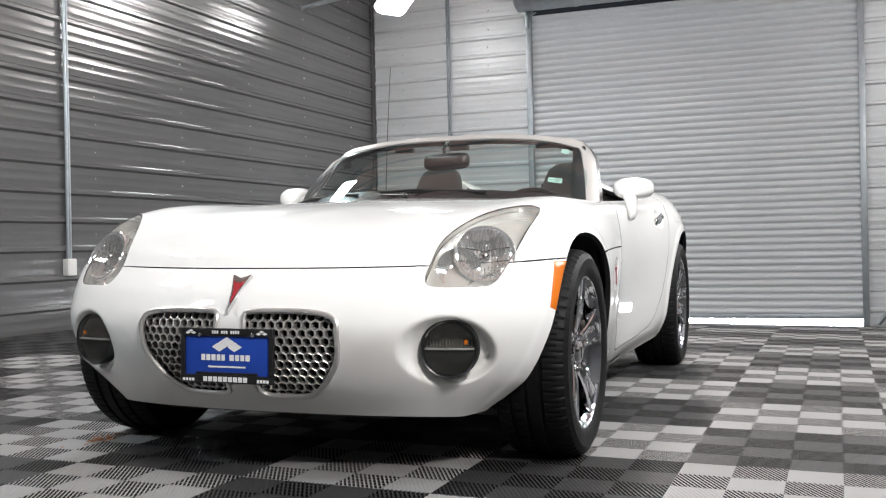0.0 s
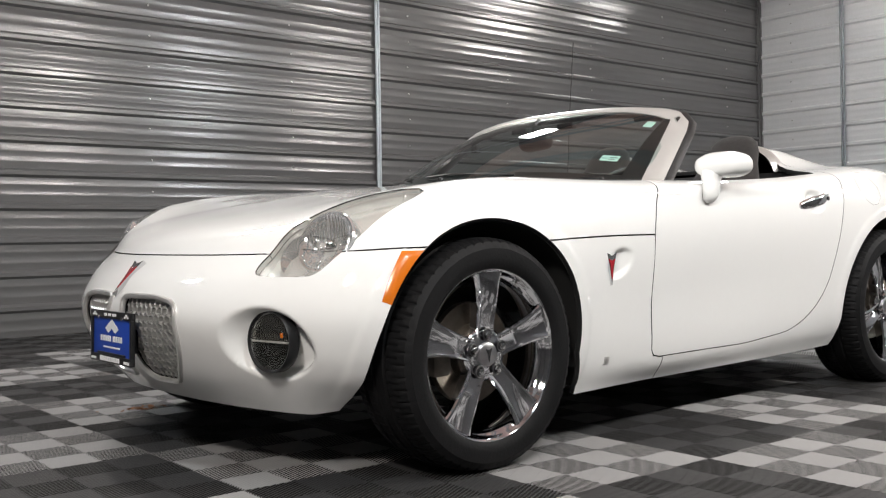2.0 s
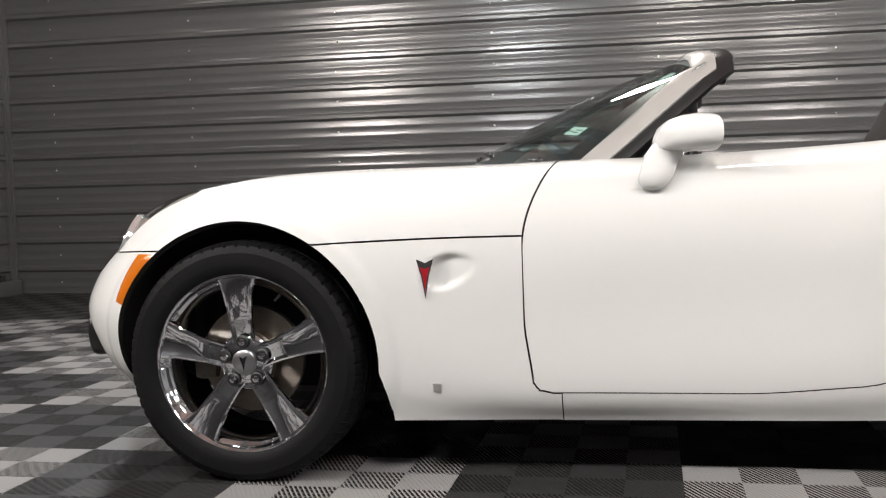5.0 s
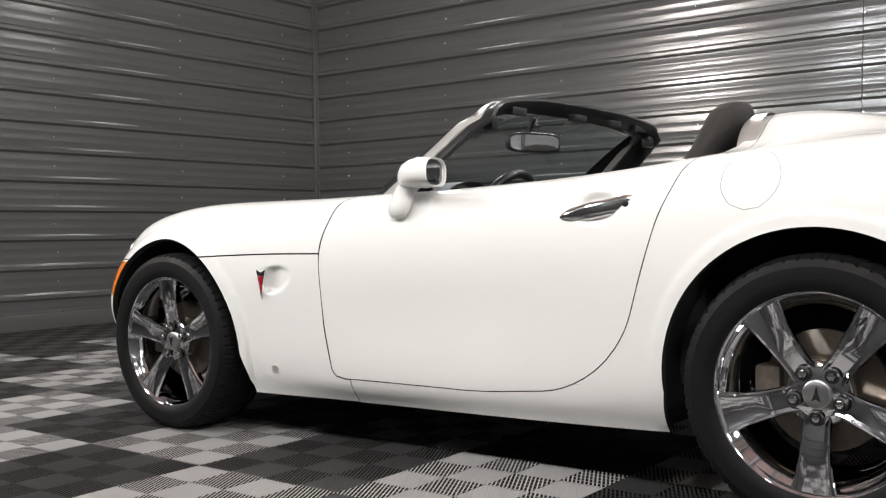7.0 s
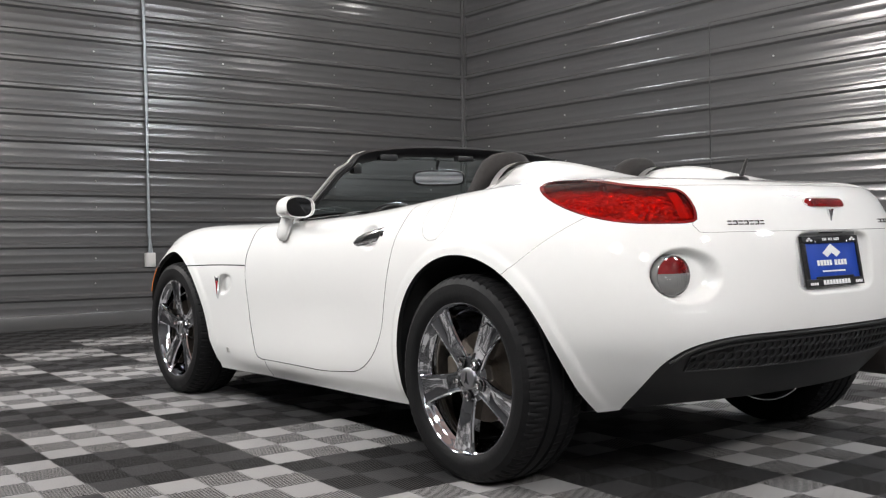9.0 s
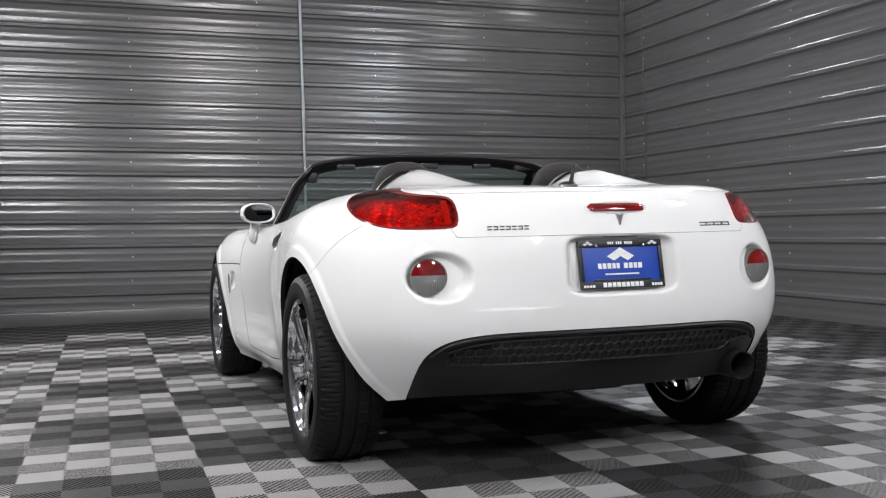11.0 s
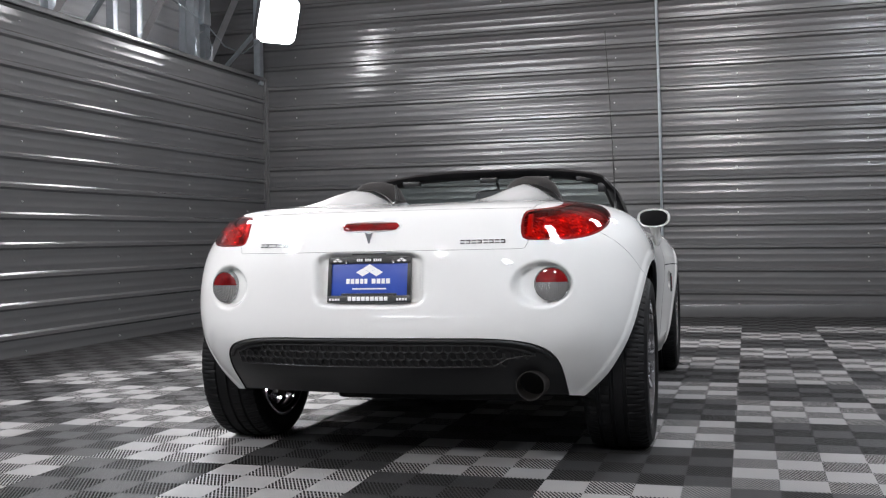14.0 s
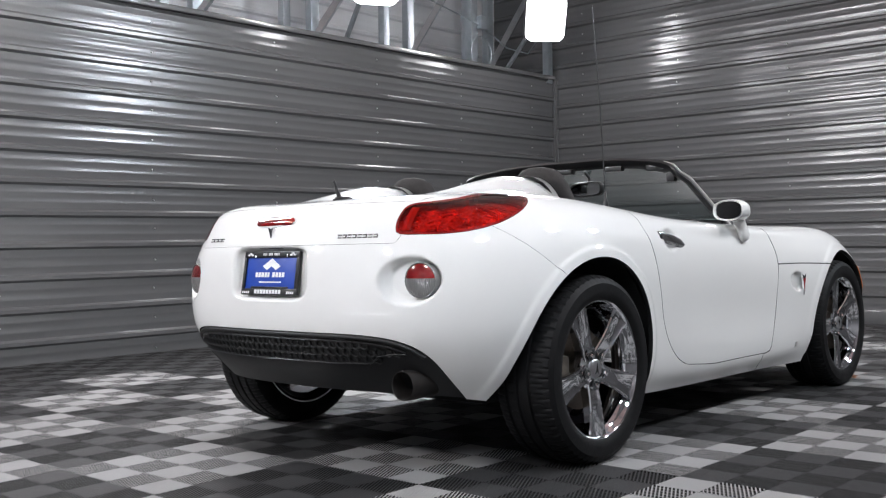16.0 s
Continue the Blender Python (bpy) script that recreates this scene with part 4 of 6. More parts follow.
for side, lamp in (("tail_l", tail_left), ("tail_r", tail_right)):
    panel("lens", side, RED_PANE, "clear red lens", lamp, gap=0.0012, deep=0.005, edge=RED_DEEP)
    panels[side + "_in"] = [fc for fc in panels[side] if f_tail_in(fc.calc_center_median()) > 0]
    panel("lens_border", side + "_in", RED_DEEP, "dark red edge of the lens", lamp, gap=0.0012, deep=0.0, sink=-0.0008, edge=RED_DEEP)
head_left = panel("headlamp", "head_l", LAMP_GREY, "headlamp with a round reflector behind a clear lens", gap=-0.0018, deep=-0.038, sink=0.042, edge=LAMP_GREY)
head_right = panel("headlamp", "head_r", LAMP_GREY, "headlamp with a round reflector behind a clear lens", gap=-0.0018, deep=-0.038, sink=0.042, edge=LAMP_GREY)
panel("lens", "head_l", CLEAR, "clear lens", head_left, gap=-0.002, deep=0.002, edge=CLEAR)
panel("lens", "head_r", CLEAR, "clear lens", head_right, gap=-0.002, deep=0.002, edge=CLEAR)

# dark shell behind the gaps
skip = {None, "grille", "head_l", "head_r", "tail_l", "tail_r"}
keep = [fc for k, fl in panels.items() if k not in skip and not str(k).endswith("_in") for fc in fl]
idx, co = {}, []
for fc in keep:
    for v in fc.verts:
        if v not in idx:
            idx[v] = len(co)
            co.append(tuple(v.co - v.normal * 0.018))
me = bpy.data.meshes.new("inner_shell")
me.from_pydata(co, [], [tuple(idx[v] for v in fc.verts) for fc in keep])
me.materials.append(SHADOW_BLACK)
shell = new("inner_shell", me)
shell.parent = car
from mathutils.bvhtree import BVHTree
skin_tree = BVHTree.FromBMesh(skin)


def on_skin(x, y, z, d):
    """The point and normal of the skin met from (x, y, z) along d."""
    hit, n, _, _ = skin_tree.ray_cast(Vector((x, y, z)), Vector(d))
    return (hit, n) if hit else (Vector((x, y, z)), -Vector(d))


def rim_loop(f, test):
    """The edge points of a rounded hole in the skin where f is nought, in order round its middle."""
    ps = [v.co.copy() for v in skin.verts if test(v.co) and abs(f(v.co)) < 1.5e-3]
    mid = sum(ps, Vector()) / len(ps)
    ps.sort(key=lambda p: math.atan2(p.z - mid.z, p.x - mid.x))
    loop = []
    for p in ps:
        if not loop or (p - loop[-1]).length > 0.007:
            loop.append(p)
    return loop


# ---- wheels ----
def make_wheel(at, turn, label):
    th = part("wheel", lathe(bmesh.new(), [(-0.09, 0.205), (-0.10, 0.225), (-0.105, 0.243), (-0.112, 0.247), (-0.112, 0.236), (-0.10, 0.214), (0.03, 0.205), (0.075, 0.214), (0.090, 0.226), (0.096, 0.234),
                                           (0.104, 0.2365), (0.109, 0.243), (0.108, 0.2485), (0.099, 0.2495), (0.094, 0.242), (0.02, 0.222)], 72, closed=True), CHROME, car, label)
    th.matrix_basis = at
    # tyre with grooves, and blocks along its shoulders
    prof = [(-0.100, 0.236), (-0.114, 0.250), (-0.121, 0.275), (-0.119, 0.300), (-0.108, 0.322), (-0.090, 0.3315), (-0.066, 0.3345), (-0.063, 0.327), (-0.053, 0.327), (-0.050, 0.335),
            (-0.018, 0.3355), (-0.015, 0.328), (-0.005, 0.328), (-0.002, 0.3355), (0.030, 0.3355), (0.033, 0.328), (0.043, 0.328), (0.046, 0.335), (0.066, 0.3345), (0.090, 0.3315), (0.108, 0.322),
            (0.1165, 0.306), (0.1185, 0.303), (0.1185, 0.299), (0.121, 0.275), (0.1195, 0.268), (0.1185, 0.262), (0.1165, 0.258), (0.114, 0.250), (0.104, 0.240), (0.098, 0.236)]
    bm = bmesh.new()
    n = 360
    rings = []
    for a, r in prof:
        ring = []
        for k in range(n):
            rr = r
            if abs(a) in (0.090, 0.108) and k % 6 == 0:
                rr -= 0.005
            if abs(a) in (0.066, 0.050, 0.046) and k % 6 == 3:
                rr -= 0.004
            t = 2 * math.pi * k / n
            z = math.sin(t) * rr
            if z < -HUB_Z:
                z = -HUB_Z + 0.0004
            ring.append(bm.verts.new((a, math.cos(t) * rr, z)))
        rings.append(ring)
    for i in range(len(rings) - 1):
        for k in range(n):
            bm.faces.new((rings[i][k], rings[i][(k + 1) % n], rings[i + 1][(k + 1) % n], rings[i + 1][k]))
    part("tyre", bm, RUBBER, th, "black rubber tyre", sharp=30)
    spin = Matrix.Rotation(radians(turn), 4, "X")
    # hub and spokes
    part("hub", lathe(bmesh.new(), [(0.02, 0.06), (0.055, 0.076), (0.070, 0.078), (0.078, 0.070), (0.081, 0.050), (0.081, 0.0)], 40), CHROME, th)
    for k in range(5):
        m = spin @ Matrix.Rotation(2 * math.pi * k / 5, 4, "X")
        secs = []
        for r, w, x, d in ((0.045, 0.036, 0.079, 0.045), (0.075, 0.0335, 0.083, 0.045), (0.11, 0.0345, 0.090, 0.042), (0.15, 0.0385, 0.096, 0.040), (0.19, 0.044, 0.100, 0.036), (0.215, 0.050, 0.102, 0.032), (0.238, 0.058, 0.104, 0.030)):
            secs.append([m @ Vector(p) for p in ((x - 0.0045, -w * 0.55, r), (x - 0.0045, w * 0.55, r), (x, w * 0.80, r), (x - 0.001, w * 0.93, r), (x - 0.006, w, r), (x - d, w * 0.72, r), (x - d, -w * 0.72, r), (x - 0.006, -w, r), (x - 0.001, -w * 0.93, r), (x, -w * 0.80, r))])
        part("spoke", loft(bmesh.new(), secs), CHROME, th, sharp=25)
    for k in range(5):
        a = 2 * math.pi * k / 5 + radians(turn)
        c = Vector((0, -math.sin(a) * 0.0572, math.cos(a) * 0.0572))
        m = Matrix.Translation(c)
        nut = part("lug_nut", lathe(bmesh.new(), [(0.080, 0.0115), (0.093, 0.0115), (0.097, 0.009), (0.0985, 0.0)], 6, m=m), CHROME_TRIM, th)
        part("pocket", lathe(bmesh.new(), [(0.0795, 0.0), (0.0868, 0.0185), (0.088, 0.0165), (0.0848, 0.0120), (0.0825, 0.0)], 20, m=m), TRIM_BLACK, nut)
    part("centre_cap", lathe(bmesh.new(), [(0.079, 0.034), (0.088, 0.034), (0.0905, 0.031), (0.0915, 0.010), (0.0925, 0.0)], 36), CAP_SILVER, th, "brushed silver centre cap")
    cap = th.children[-1]
    bm = bmesh.new()
    arrow_line = [(-0.013, 0.020), (0.0, 0.013), (0.013, 0.020), (0.006, 0.002), (0.0, -0.024), (-0.006, 0.002)]
    loft(bm, [[spin @ Vector((x, y * 0.9, z * 0.9)) for y, z in arrow_line] for x in (0.090, 0.0936)])
    part("emblem", bm, BADGE_DARK, cap, "small dark arrowhead emblem")
    part("brake_disc", lathe(bmesh.new(), [(-0.005, 0.07), (-0.005, 0.148), (0.018, 0.148), (0.018, 0.085), (0.045, 0.080), (0.045, 0.0)], 48), DISC_STEEL, th, "rust-tinted brake disc")
    bm = boxed((-0.03, -0.165, -0.055), (0.045, -0.10, 0.055), 0.012)
    part("brake_caliper", bm, CALIPER, th)
    bm = tube(bmesh.new(), [(0.098, 0.115, 0.185), (0.120, 0.107, 0.172)], [0.0045, 0.003], 8)
    part("valve", bm, TRIM_BLACK, th)
    return th


TRACK, TRACK_R = 0.767, 0.779
make_wheel(pose(TRACK, AXLE_F, HUB_Z), 2, "five-spoke chrome wheel with a brushed cap")
make_wheel(pose(TRACK_R, AXLE_R, HUB_Z), 178, "five-spoke chrome wheel with a brushed cap")
make_wheel(pose(-TRACK, AXLE_F, HUB_Z, 0, 0, 180), 20, "five-spoke chrome wheel with a brushed cap")
make_wheel(pose(-TRACK_R, AXLE_R, HUB_Z, 0, 0, 180), 176, "five-spoke chrome wheel with a brushed cap")

# wheel wells and underside
for sx in (1, -1):
    for ay, r in ((AXLE_F, 0.398), (AXLE_R, 0.403)):
        bm = bmesh.new()
        arc = [radians(-12 + 204 * k / 30) for k in range(31)]
        secs = [[(sx * 0.40, ay + rr * math.cos(a), 0.335 + rr * math.sin(a)) for a in arc] for rr in (0.0, r)]
        lip = []
        for a in arc:
            y, z = ay + r * math.cos(a), 0.335 + r * math.sin(a)
            hit = skin_tree.ray_cast(Vector((sx * 2, y, z)), Vector((-sx, 0, 0)))[0]
            lip.append((sx * min(0.862, abs(hit.x) - 0.016 if hit else 0.6), y, z))
        secs.append(lip)
        loft(bm, secs, closed=False)
        part("wheel_well", bm, SHADOW_BLACK, car)
for nm, lo, hi in (("underbody", (-0.40, -1.70, 0.17), (0.40, 1.25, 0.30)), ("sill_floor", (-0.74, -0.70, 0.165), (0.74, 0.72, 0.26)),
                   ("rear_crossmember", (-0.56, 1.46, 0.31), (0.56, 1.70, 0.42)), ("front_crossmember", (-0.50, -1.68, 0.22), (0.50, -1.58, 0.40))):
    part(nm, boxed(lo, hi, 0.02), SHADOW_BLACK, car)
CALIPER_DARK = varied(material("silencer_steel", (0.05, 0.047, 0.045), 0.5, 0.6), (20, 20, 20), 0.3)
bm = boxed((-0.44, 1.36, 0.245), (-0.05, 1.56, 0.33), 0.03)
tube(bm, [(0.1, 1.45, 0.25), (0.33, 1.50, 0.25), (0.5, 1.48, 0.26)], 0.015, 8)
part("silencer", bm, CALIPER_DARK, car, "dull steel silencer under the tail")


# ---- grilles ----
def honeycomb(bm, inside, surface, cell, wall, deep, x0, x1, z0, z1):
    """A net of hexagonal cells laid on a surface y = surface(x, z)."""
    R = cell / math.sqrt(3)
    row = 0
    z = z0
    while z < z1:
        x = x0 + (cell / 2 if row % 2 else 0)
        while x < x1:
            if inside(x, z):
                ring_o, ring_i, ring_b = [], [], []
                for k in range(6):
                    a = radians(60 * k + 30)
                    for ring, rr, dd in ((ring_o, R * 1.0, 0.003), (ring_i, R - wall, 0.0), (ring_b, R - wall, deep)):
                        px, pz = x + rr * math.cos(a), z + rr * math.sin(a)
                        ring.append(bm.verts.new((px, surface(px, pz) + dd, pz)))
                for k in range(6):
                    q = (k + 1) % 6
                    bm.faces.new((ring_o[k], ring_o[q], ring_i[q], ring_i[k]))
                    bm.faces.new((ring_i[k], ring_i[q], ring_b[q], ring_b[k]))
            x += cell
        z += R * 1.5
        row += 1
    return bm


def nose_y(x, z):
    return on_skin(x, -3, z, (0, 1, 0))[0].y


def tail_y(x, z):
    return on_skin(x, 3, z, (0, -1, 0))[0].y


for sx in (1, -1):
    g = part("grille", tube(bmesh.new(), rim_loop(f_grille, lambda c: c.x * sx > 0), 0.0085, 8, closed=True), SATIN_SILVER, car, "silver honeycomb kidney grille")
    bm = honeycomb(bmesh.new(), lambda x, z: f_grille(Vector((x, -1.95, z))) < 0.004 and x * sx > 0, lambda x, z: nose_y(x, z) + 0.014, 0.0265, 0.0030, 0.022, -0.38, 0.38, 0.235, 0.53)
    part("honeycomb", bm, SATIN_SILVER, g)
    bm = bmesh.new()
    xs = [0.02 + 0.035 * k for k in range(11)]
    loft(bm, [[(sx * x, nose_y(sx * x, z) + 0.045, z) for z in (0.24, 0.30, 0.37, 0.44, 0.52)] for x in xs], closed=False)
    part("backing", bm, SHADOW_BLACK, g)


def band_top(x):
    return 0.2 + 0.264 * max(0.0, 1 - (abs(x) / 0.602) ** 6) ** (1 / 6)


def in_band(x, z):
    return 0.395 < z < band_top(x) - 0.006 and not (x < -0.455 and z < 0.425)


bm = honeycomb(bmesh.new(), in_band, lambda x, z: tail_y(x, z) + 0.001, 0.030, 0.0055, -0.012, -0.57, 0.57, 0.40, 0.47)
part("rear_mesh", bm, BLACK_PLASTIC, car, "black honeycomb strip")
xs = [-0.552 + 0.046 * k for k in range(25)]
ring = [(x, 0.386 + (0.035 * smooth((-0.42 - x) / 0.06))) for x in xs] + [(x, max(0.40, band_top(x))) for x in xs[::-1]]
bm = tube(bmesh.new(), [(x, tail_y(x, z) + 0.001, z) for x, z in ring], 0.0035, 6, closed=True)
part("rear_mesh_border", bm, TRIM_BLACK, car)
bm = tube(bmesh.new(), [(x, tail_y(x, 0.2 + 0.280 * max(0.0, 1 - (abs(x) / 0.620) ** 6) ** (1 / 6)) - 0.002, 0.2 + 0.280 * max(0.0, 1 - (abs(x) / 0.620) ** 6) ** (1 / 6)) for x in [-0.60 + 0.03 * k for k in range(41)]], 0.007, 8)
part("rear_panel_lip", bm, BLACK_PLASTIC, car)


# ---- lamps of the car ----
def round_lamp(name, centre, facing, r, rings, label, parent=car, top_mat=None, split=None):
    """A round lamp of turned rings: (name, profile, material)."""
    q = Vector(facing).to_track_quat("X", "Z").to_matrix().to_4x4()
    m = Matrix.Translation(centre) @ q
    th = None
    for nm, prof, mat in rings:
        ob = part(nm if th else name, lathe(bmesh.new(), [(a, b * r) for a, b in prof], 40, m=m), mat, th or parent, "" if th else label)
        th = th or ob
    return th, m


def half_disc(m, r, z0, z1, x, bow=0.0, n=24):
    """A slice of a disc between two heights, bowed outwards."""
    bm = bmesh.new()
    rows = []
    for i in range(9):
        z = (z0 + (z1 - z0) * i / 8) * r
        w = math.sqrt(max(0.0, r * r - z * z))
        rows.append([m @ Vector((x + bow * (1 - (z * z + (w * (2 * k / n - 1)) ** 2) / (r * r)), w * (2 * k / n - 1), z)) for k in range(n + 1)])
    loft(bm, rows, closed=False)
    return bm


for sx, lampshell in ((1, head_left), (-1, head_right)):
    # headlamp reflector bowls
    p, n = on_skin(sx * 0.672, -3, 0.664, (0, 1, 0))
    face = (n * 0.55 + Vector((sx * 0.15, -0.9, 0.2)) * 0.45).normalized()
    c = p - face * 0.040
    q = face.to_track_quat("X", "Z").to_matrix().to_4x4()
    m = Matrix.Translation(c) @ q
    bowl = part("reflector", lathe(bmesh.new(), [(-0.03, 0.091), (0.026, 0.092), (0.031, 0.089), (0.030, 0.084), (0.020, 0.070), (0.004, 0.052), (-0.008, 0.030), (-0.010, 0.0)], 44, m=m), LAMP_SILVER, lampshell, "bright reflector bowl")
    part("bulb", lathe(bmesh.new(), [(-0.008, 0.016), (0.010, 0.016), (0.018, 0.010), (0.021, 0.0)], 20, m=m), CHROME_TRIM, bowl)
    bm = bmesh.new()
    for k in range(13):
        y = -0.066 + 0.011 * k
        z1 = math.sqrt(0.080 ** 2 - y * y)
        pts2 = []
        for i in range(7):
            z = z1 * (2 * i / 6 - 1)
            pts2.append(m @ Vector((-0.010 + 0.040 * ((y * y + z * z) / 0.0064) ** 0.9, y, z)))
        tube(bm, pts2, 0.0036, 6)
    tagged(part("flutes", bm, LAMP_SILVER, bowl), kind="stuff")
    bm = bmesh.new()
    for z, w in ((0.02, 0.074), (-0.022, 0.073)):
        tube(bm, [m @ Vector((0.028, -w, z)), m @ Vector((0.004, 0.0, z * 0.9)), m @ Vector((0.028, w, z))], 0.0011, 5)
    part("dark_lines", bm, TRIM_BLACK, bowl)
    p2, n2 = on_skin(sx * 0.610, -3, 0.630, (0, 1, 0))
    m2 = Matrix.Translation(p2 - face * 0.034) @ q
    part("parking_lamp", lathe(bmesh.new(), [(-0.03, 0.066), (0.004, 0.066), (0.008, 0.064), (0.006, 0.060), (-0.006, 0.042), (-0.013, 0.020), (-0.015, 0.0)], 36, m=m2), LAMP_SILVER, lampshell)
    # fluted strip at the outer tip of the lamp
    bm = bmesh.new()
    for k in range(9):
        y = -1.47 + 0.010 * k
        pa, na = on_skin(sx * 0.795, y, 3, (0, 0, -1))
        pb, nb = on_skin(sx * 0.770, y - 0.008, 3, (0, 0, -1))
        if f_head(pa) < -0.01 and f_head(pb) < -0.01:
            tube(bm, [pa - na * 0.010, pb - nb * 0.010], 0.0028, 5)
    if bm.verts:
        part("tip_flutes", bm, LAMP_GREY, lampshell)
    else:
        bm.free()
    # two round reflectors and a bright upright strip in each tail lamp
    tail_shell = tail_left if sx > 0 else tail_right
    for x, z, r in ((0.690, 0.888, 0.034), (0.612, 0.868, 0.031)):
        p3, n3 = on_skin(sx * x, 3, z, (0, -1, 0))
        out = (n3 + Vector((0, 0.8, 0.0))).normalized()
        m3 = Matrix.Translation(p3 - n3 * 0.030) @ out.to_track_quat("X", "Z").to_matrix().to_4x4()
        part("reflector", lathe(bmesh.new(), [(0.016, r), (0.015, r * 0.93), (0.004, r * 0.70), (-0.005, r * 0.35), (-0.006, 0.0)], 28, m=m3), TAIL_CELLS, tail_shell, "round bulb reflector")
    bm = bmesh.new()
    loft(bm, [[on_skin(sx * x, 3, z, (0, -1, 0))[0] - Vector((0, d, 0)) for x, d in ((0.527, 0.010), (0.537, 0.010), (0.542, 0.026))] for z in (0.828, 0.845, 0.865, 0.885, 0.905)], closed=False)
    part("light_strip", bm, LAMP_GREY, tail_shell, "bright upright strip")
    # fog lamps
    face = Vector((sx * 0.20, -1, 0.02))
    c = Vector((sx * 0.606, nose_y(sx * 0.585, 0.388) - 0.016, 0.394))
    fog, m = round_lamp("fog_lamp", c, face, 0.084, [("rim", [(-0.02, 1.0), (0.012, 1.0), (0.016, 0.97), (0.014, 0.93), (0.004, 0.90), (-0.02, 0.90)], TRIM_BLACK),
                                                    ("bowl", [(0.004, 0.93), (-0.012, 0.6), (-0.018, 0.0)], FOG_DARK)], "round fog lamp in a black rim")
    part("indicator", half_disc(m, 0.070, 0.05, 0.98, 0.000, 0.006), FOG_AMBER, fog, "fluted amber indicator half")
    bm = bmesh.new()
    for k in range(15):
        y = -0.063 + 0.009 * k
        z = math.sqrt(0.069 ** 2 - y * y)
        if z > 0.012:
            tube(bm, [m @ Vector((0.004, y, 0.006)), m @ Vector((0.009, y, 0.5 * z)), m @ Vector((0.004, y, z - 0.003))], 0.0034, 6)
    tagged(part("flutes", bm, FOG_FLUTE, fog), kind="stuff")
    part("amber_edge", box(bmesh.new(), (0.008, sx * 0.042, 0.012), (0.0125, sx * 0.052, 0.026), m, 0.003), AMBER, fog, "amber bulb cap")
    part("divider", box(bmesh.new(), (0.0, -0.070, -0.003), (0.012, 0.070, 0.003), m, 0.001), LAMP_GREY, fog)
    part("beam_reflector", lathe(bmesh.new(), [(0.002, 0.040), (-0.006, 0.030), (-0.010, 0.012), (-0.002, 0.008), (0.0, 0.0)], 28, m=m @ Matrix.Translation((0, 0.012, -0.024))), LAMP_SILVER, fog)
    part("lens", lathe(bmesh.new(), [(0.012, 0.074), (0.017, 0.05), (0.020, 0.0)], 36, m=m), CLEAR, fog)
    # reversing lamps
    face = Vector((sx * 0.22, 1, 0.0))
    c = Vector((sx * 0.608, tail_y(sx * 0.580, 0.664) - 0.003, 0.664))
    rev, m = round_lamp("reversing_lamp", c, face, 0.0585, [("rim", [(-0.02, 1.0), (0.012, 1.0), (0.014, 0.985), (0.013, 0.955), (0.0, 0.94)], REV_GREY)], "round lamp, red above and clear grey below")
    part("red_half", half_disc(m, 0.0545, 0.12, 0.99, 0.012, 0.010), RED_LENS, rev, "red upper half")
    part("clear_half", half_disc(m, 0.0545, -0.99, 0.12, 0.012, 0.010), REV_GREY, rev, "ribbed clear grey lower half")
    bm = bmesh.new()
    for k in range(15):
        y = -0.048 + 0.0069 * k
        z = math.sqrt(max(0, 0.0525 ** 2 - y * y))
        tube(bm, [m @ Vector((0.0135 + 0.008 * (1 - (z * z + y * y) / 0.003), y, -z)), m @ Vector((0.021 - y * y * 2.6, y, -0.5 * z)), m @ Vector((0.022 - y * y * 2.6, y, 0.006))], 0.0011, 4)
    part("ribs", bm, REV_GREY, rev)
    # amber side markers
    bm = bmesh.new()
    rows = []
    for k in range(13):
        row = []
        for i in range(5):
            r = 0.3825 + (0.040 - 0.014 * k / 12) * i / 4
            a0 = math.acos((0.632 - 0.335) / r)
            a = a0 + (radians(66) - a0) * k / 12
            y, z = AXLE_F - r * math.sin(a), 0.335 + r * math.cos(a)
            p, n = on_skin(sx * 2, y, z, (-sx, 0, 0))
            row.append(p + n * (0.0045 if 0 < i < 4 and 0 < k < 12 else 0.0005))
        rows.append(row)
    loft(bm, rows, closed=False)
    part("side_marker", bm, AMBER, car, "amber side marker along the wheel arch")
    # square badge low on the wing
    p, n = on_skin(sx * 2, -0.672, 0.262, (-sx, 0, 0))
    part("wing_plaque", box(bmesh.new(), (-0.002, -0.011, -0.012), (0.004, 0.011, 0.012), Matrix.Translation(p) @ n.to_track_quat("X", "Z").to_matrix().to_4x4(), 0.0015), SATIN_SILVER, car)

bm = bmesh.new()
rows = []
for k in range(25):
    x = -0.103 + 0.206 * k / 24
    e = smooth((0.103 - abs(x)) / 0.012)
    rows.append([(x, tail_y(x, 0.872 + dz * (0.35 + 0.65 * e)) + dy * e, 0.872 + dz * (0.35 + 0.65 * e)) for dz, dy in ((-0.0135, -0.004), (-0.013, 0.006), (-0.006, 0.010), (0.006, 0.010), (0.013, 0.006), (0.0135, -0.004))])
loft(bm, rows)
part("brake_lamp", bm, RED_LENS, car, "red high brake lamp")
bm = bmesh.new()
tube(bm, [(x, tail_y(x, z) + 0.001, z) for x, z in [(0.108 * math.cos(a) ** 1 if abs(math.cos(a)) < 0.9 else 0.108 * math.copysign(1, math.cos(a)), 0.872 + 0.018 * math.sin(a)) for a in [2 * math.pi * k / 24 for k in range(24)]]], 0.003, 6, closed=True)
part("brake_lamp_seal", bm, PAINT, car)

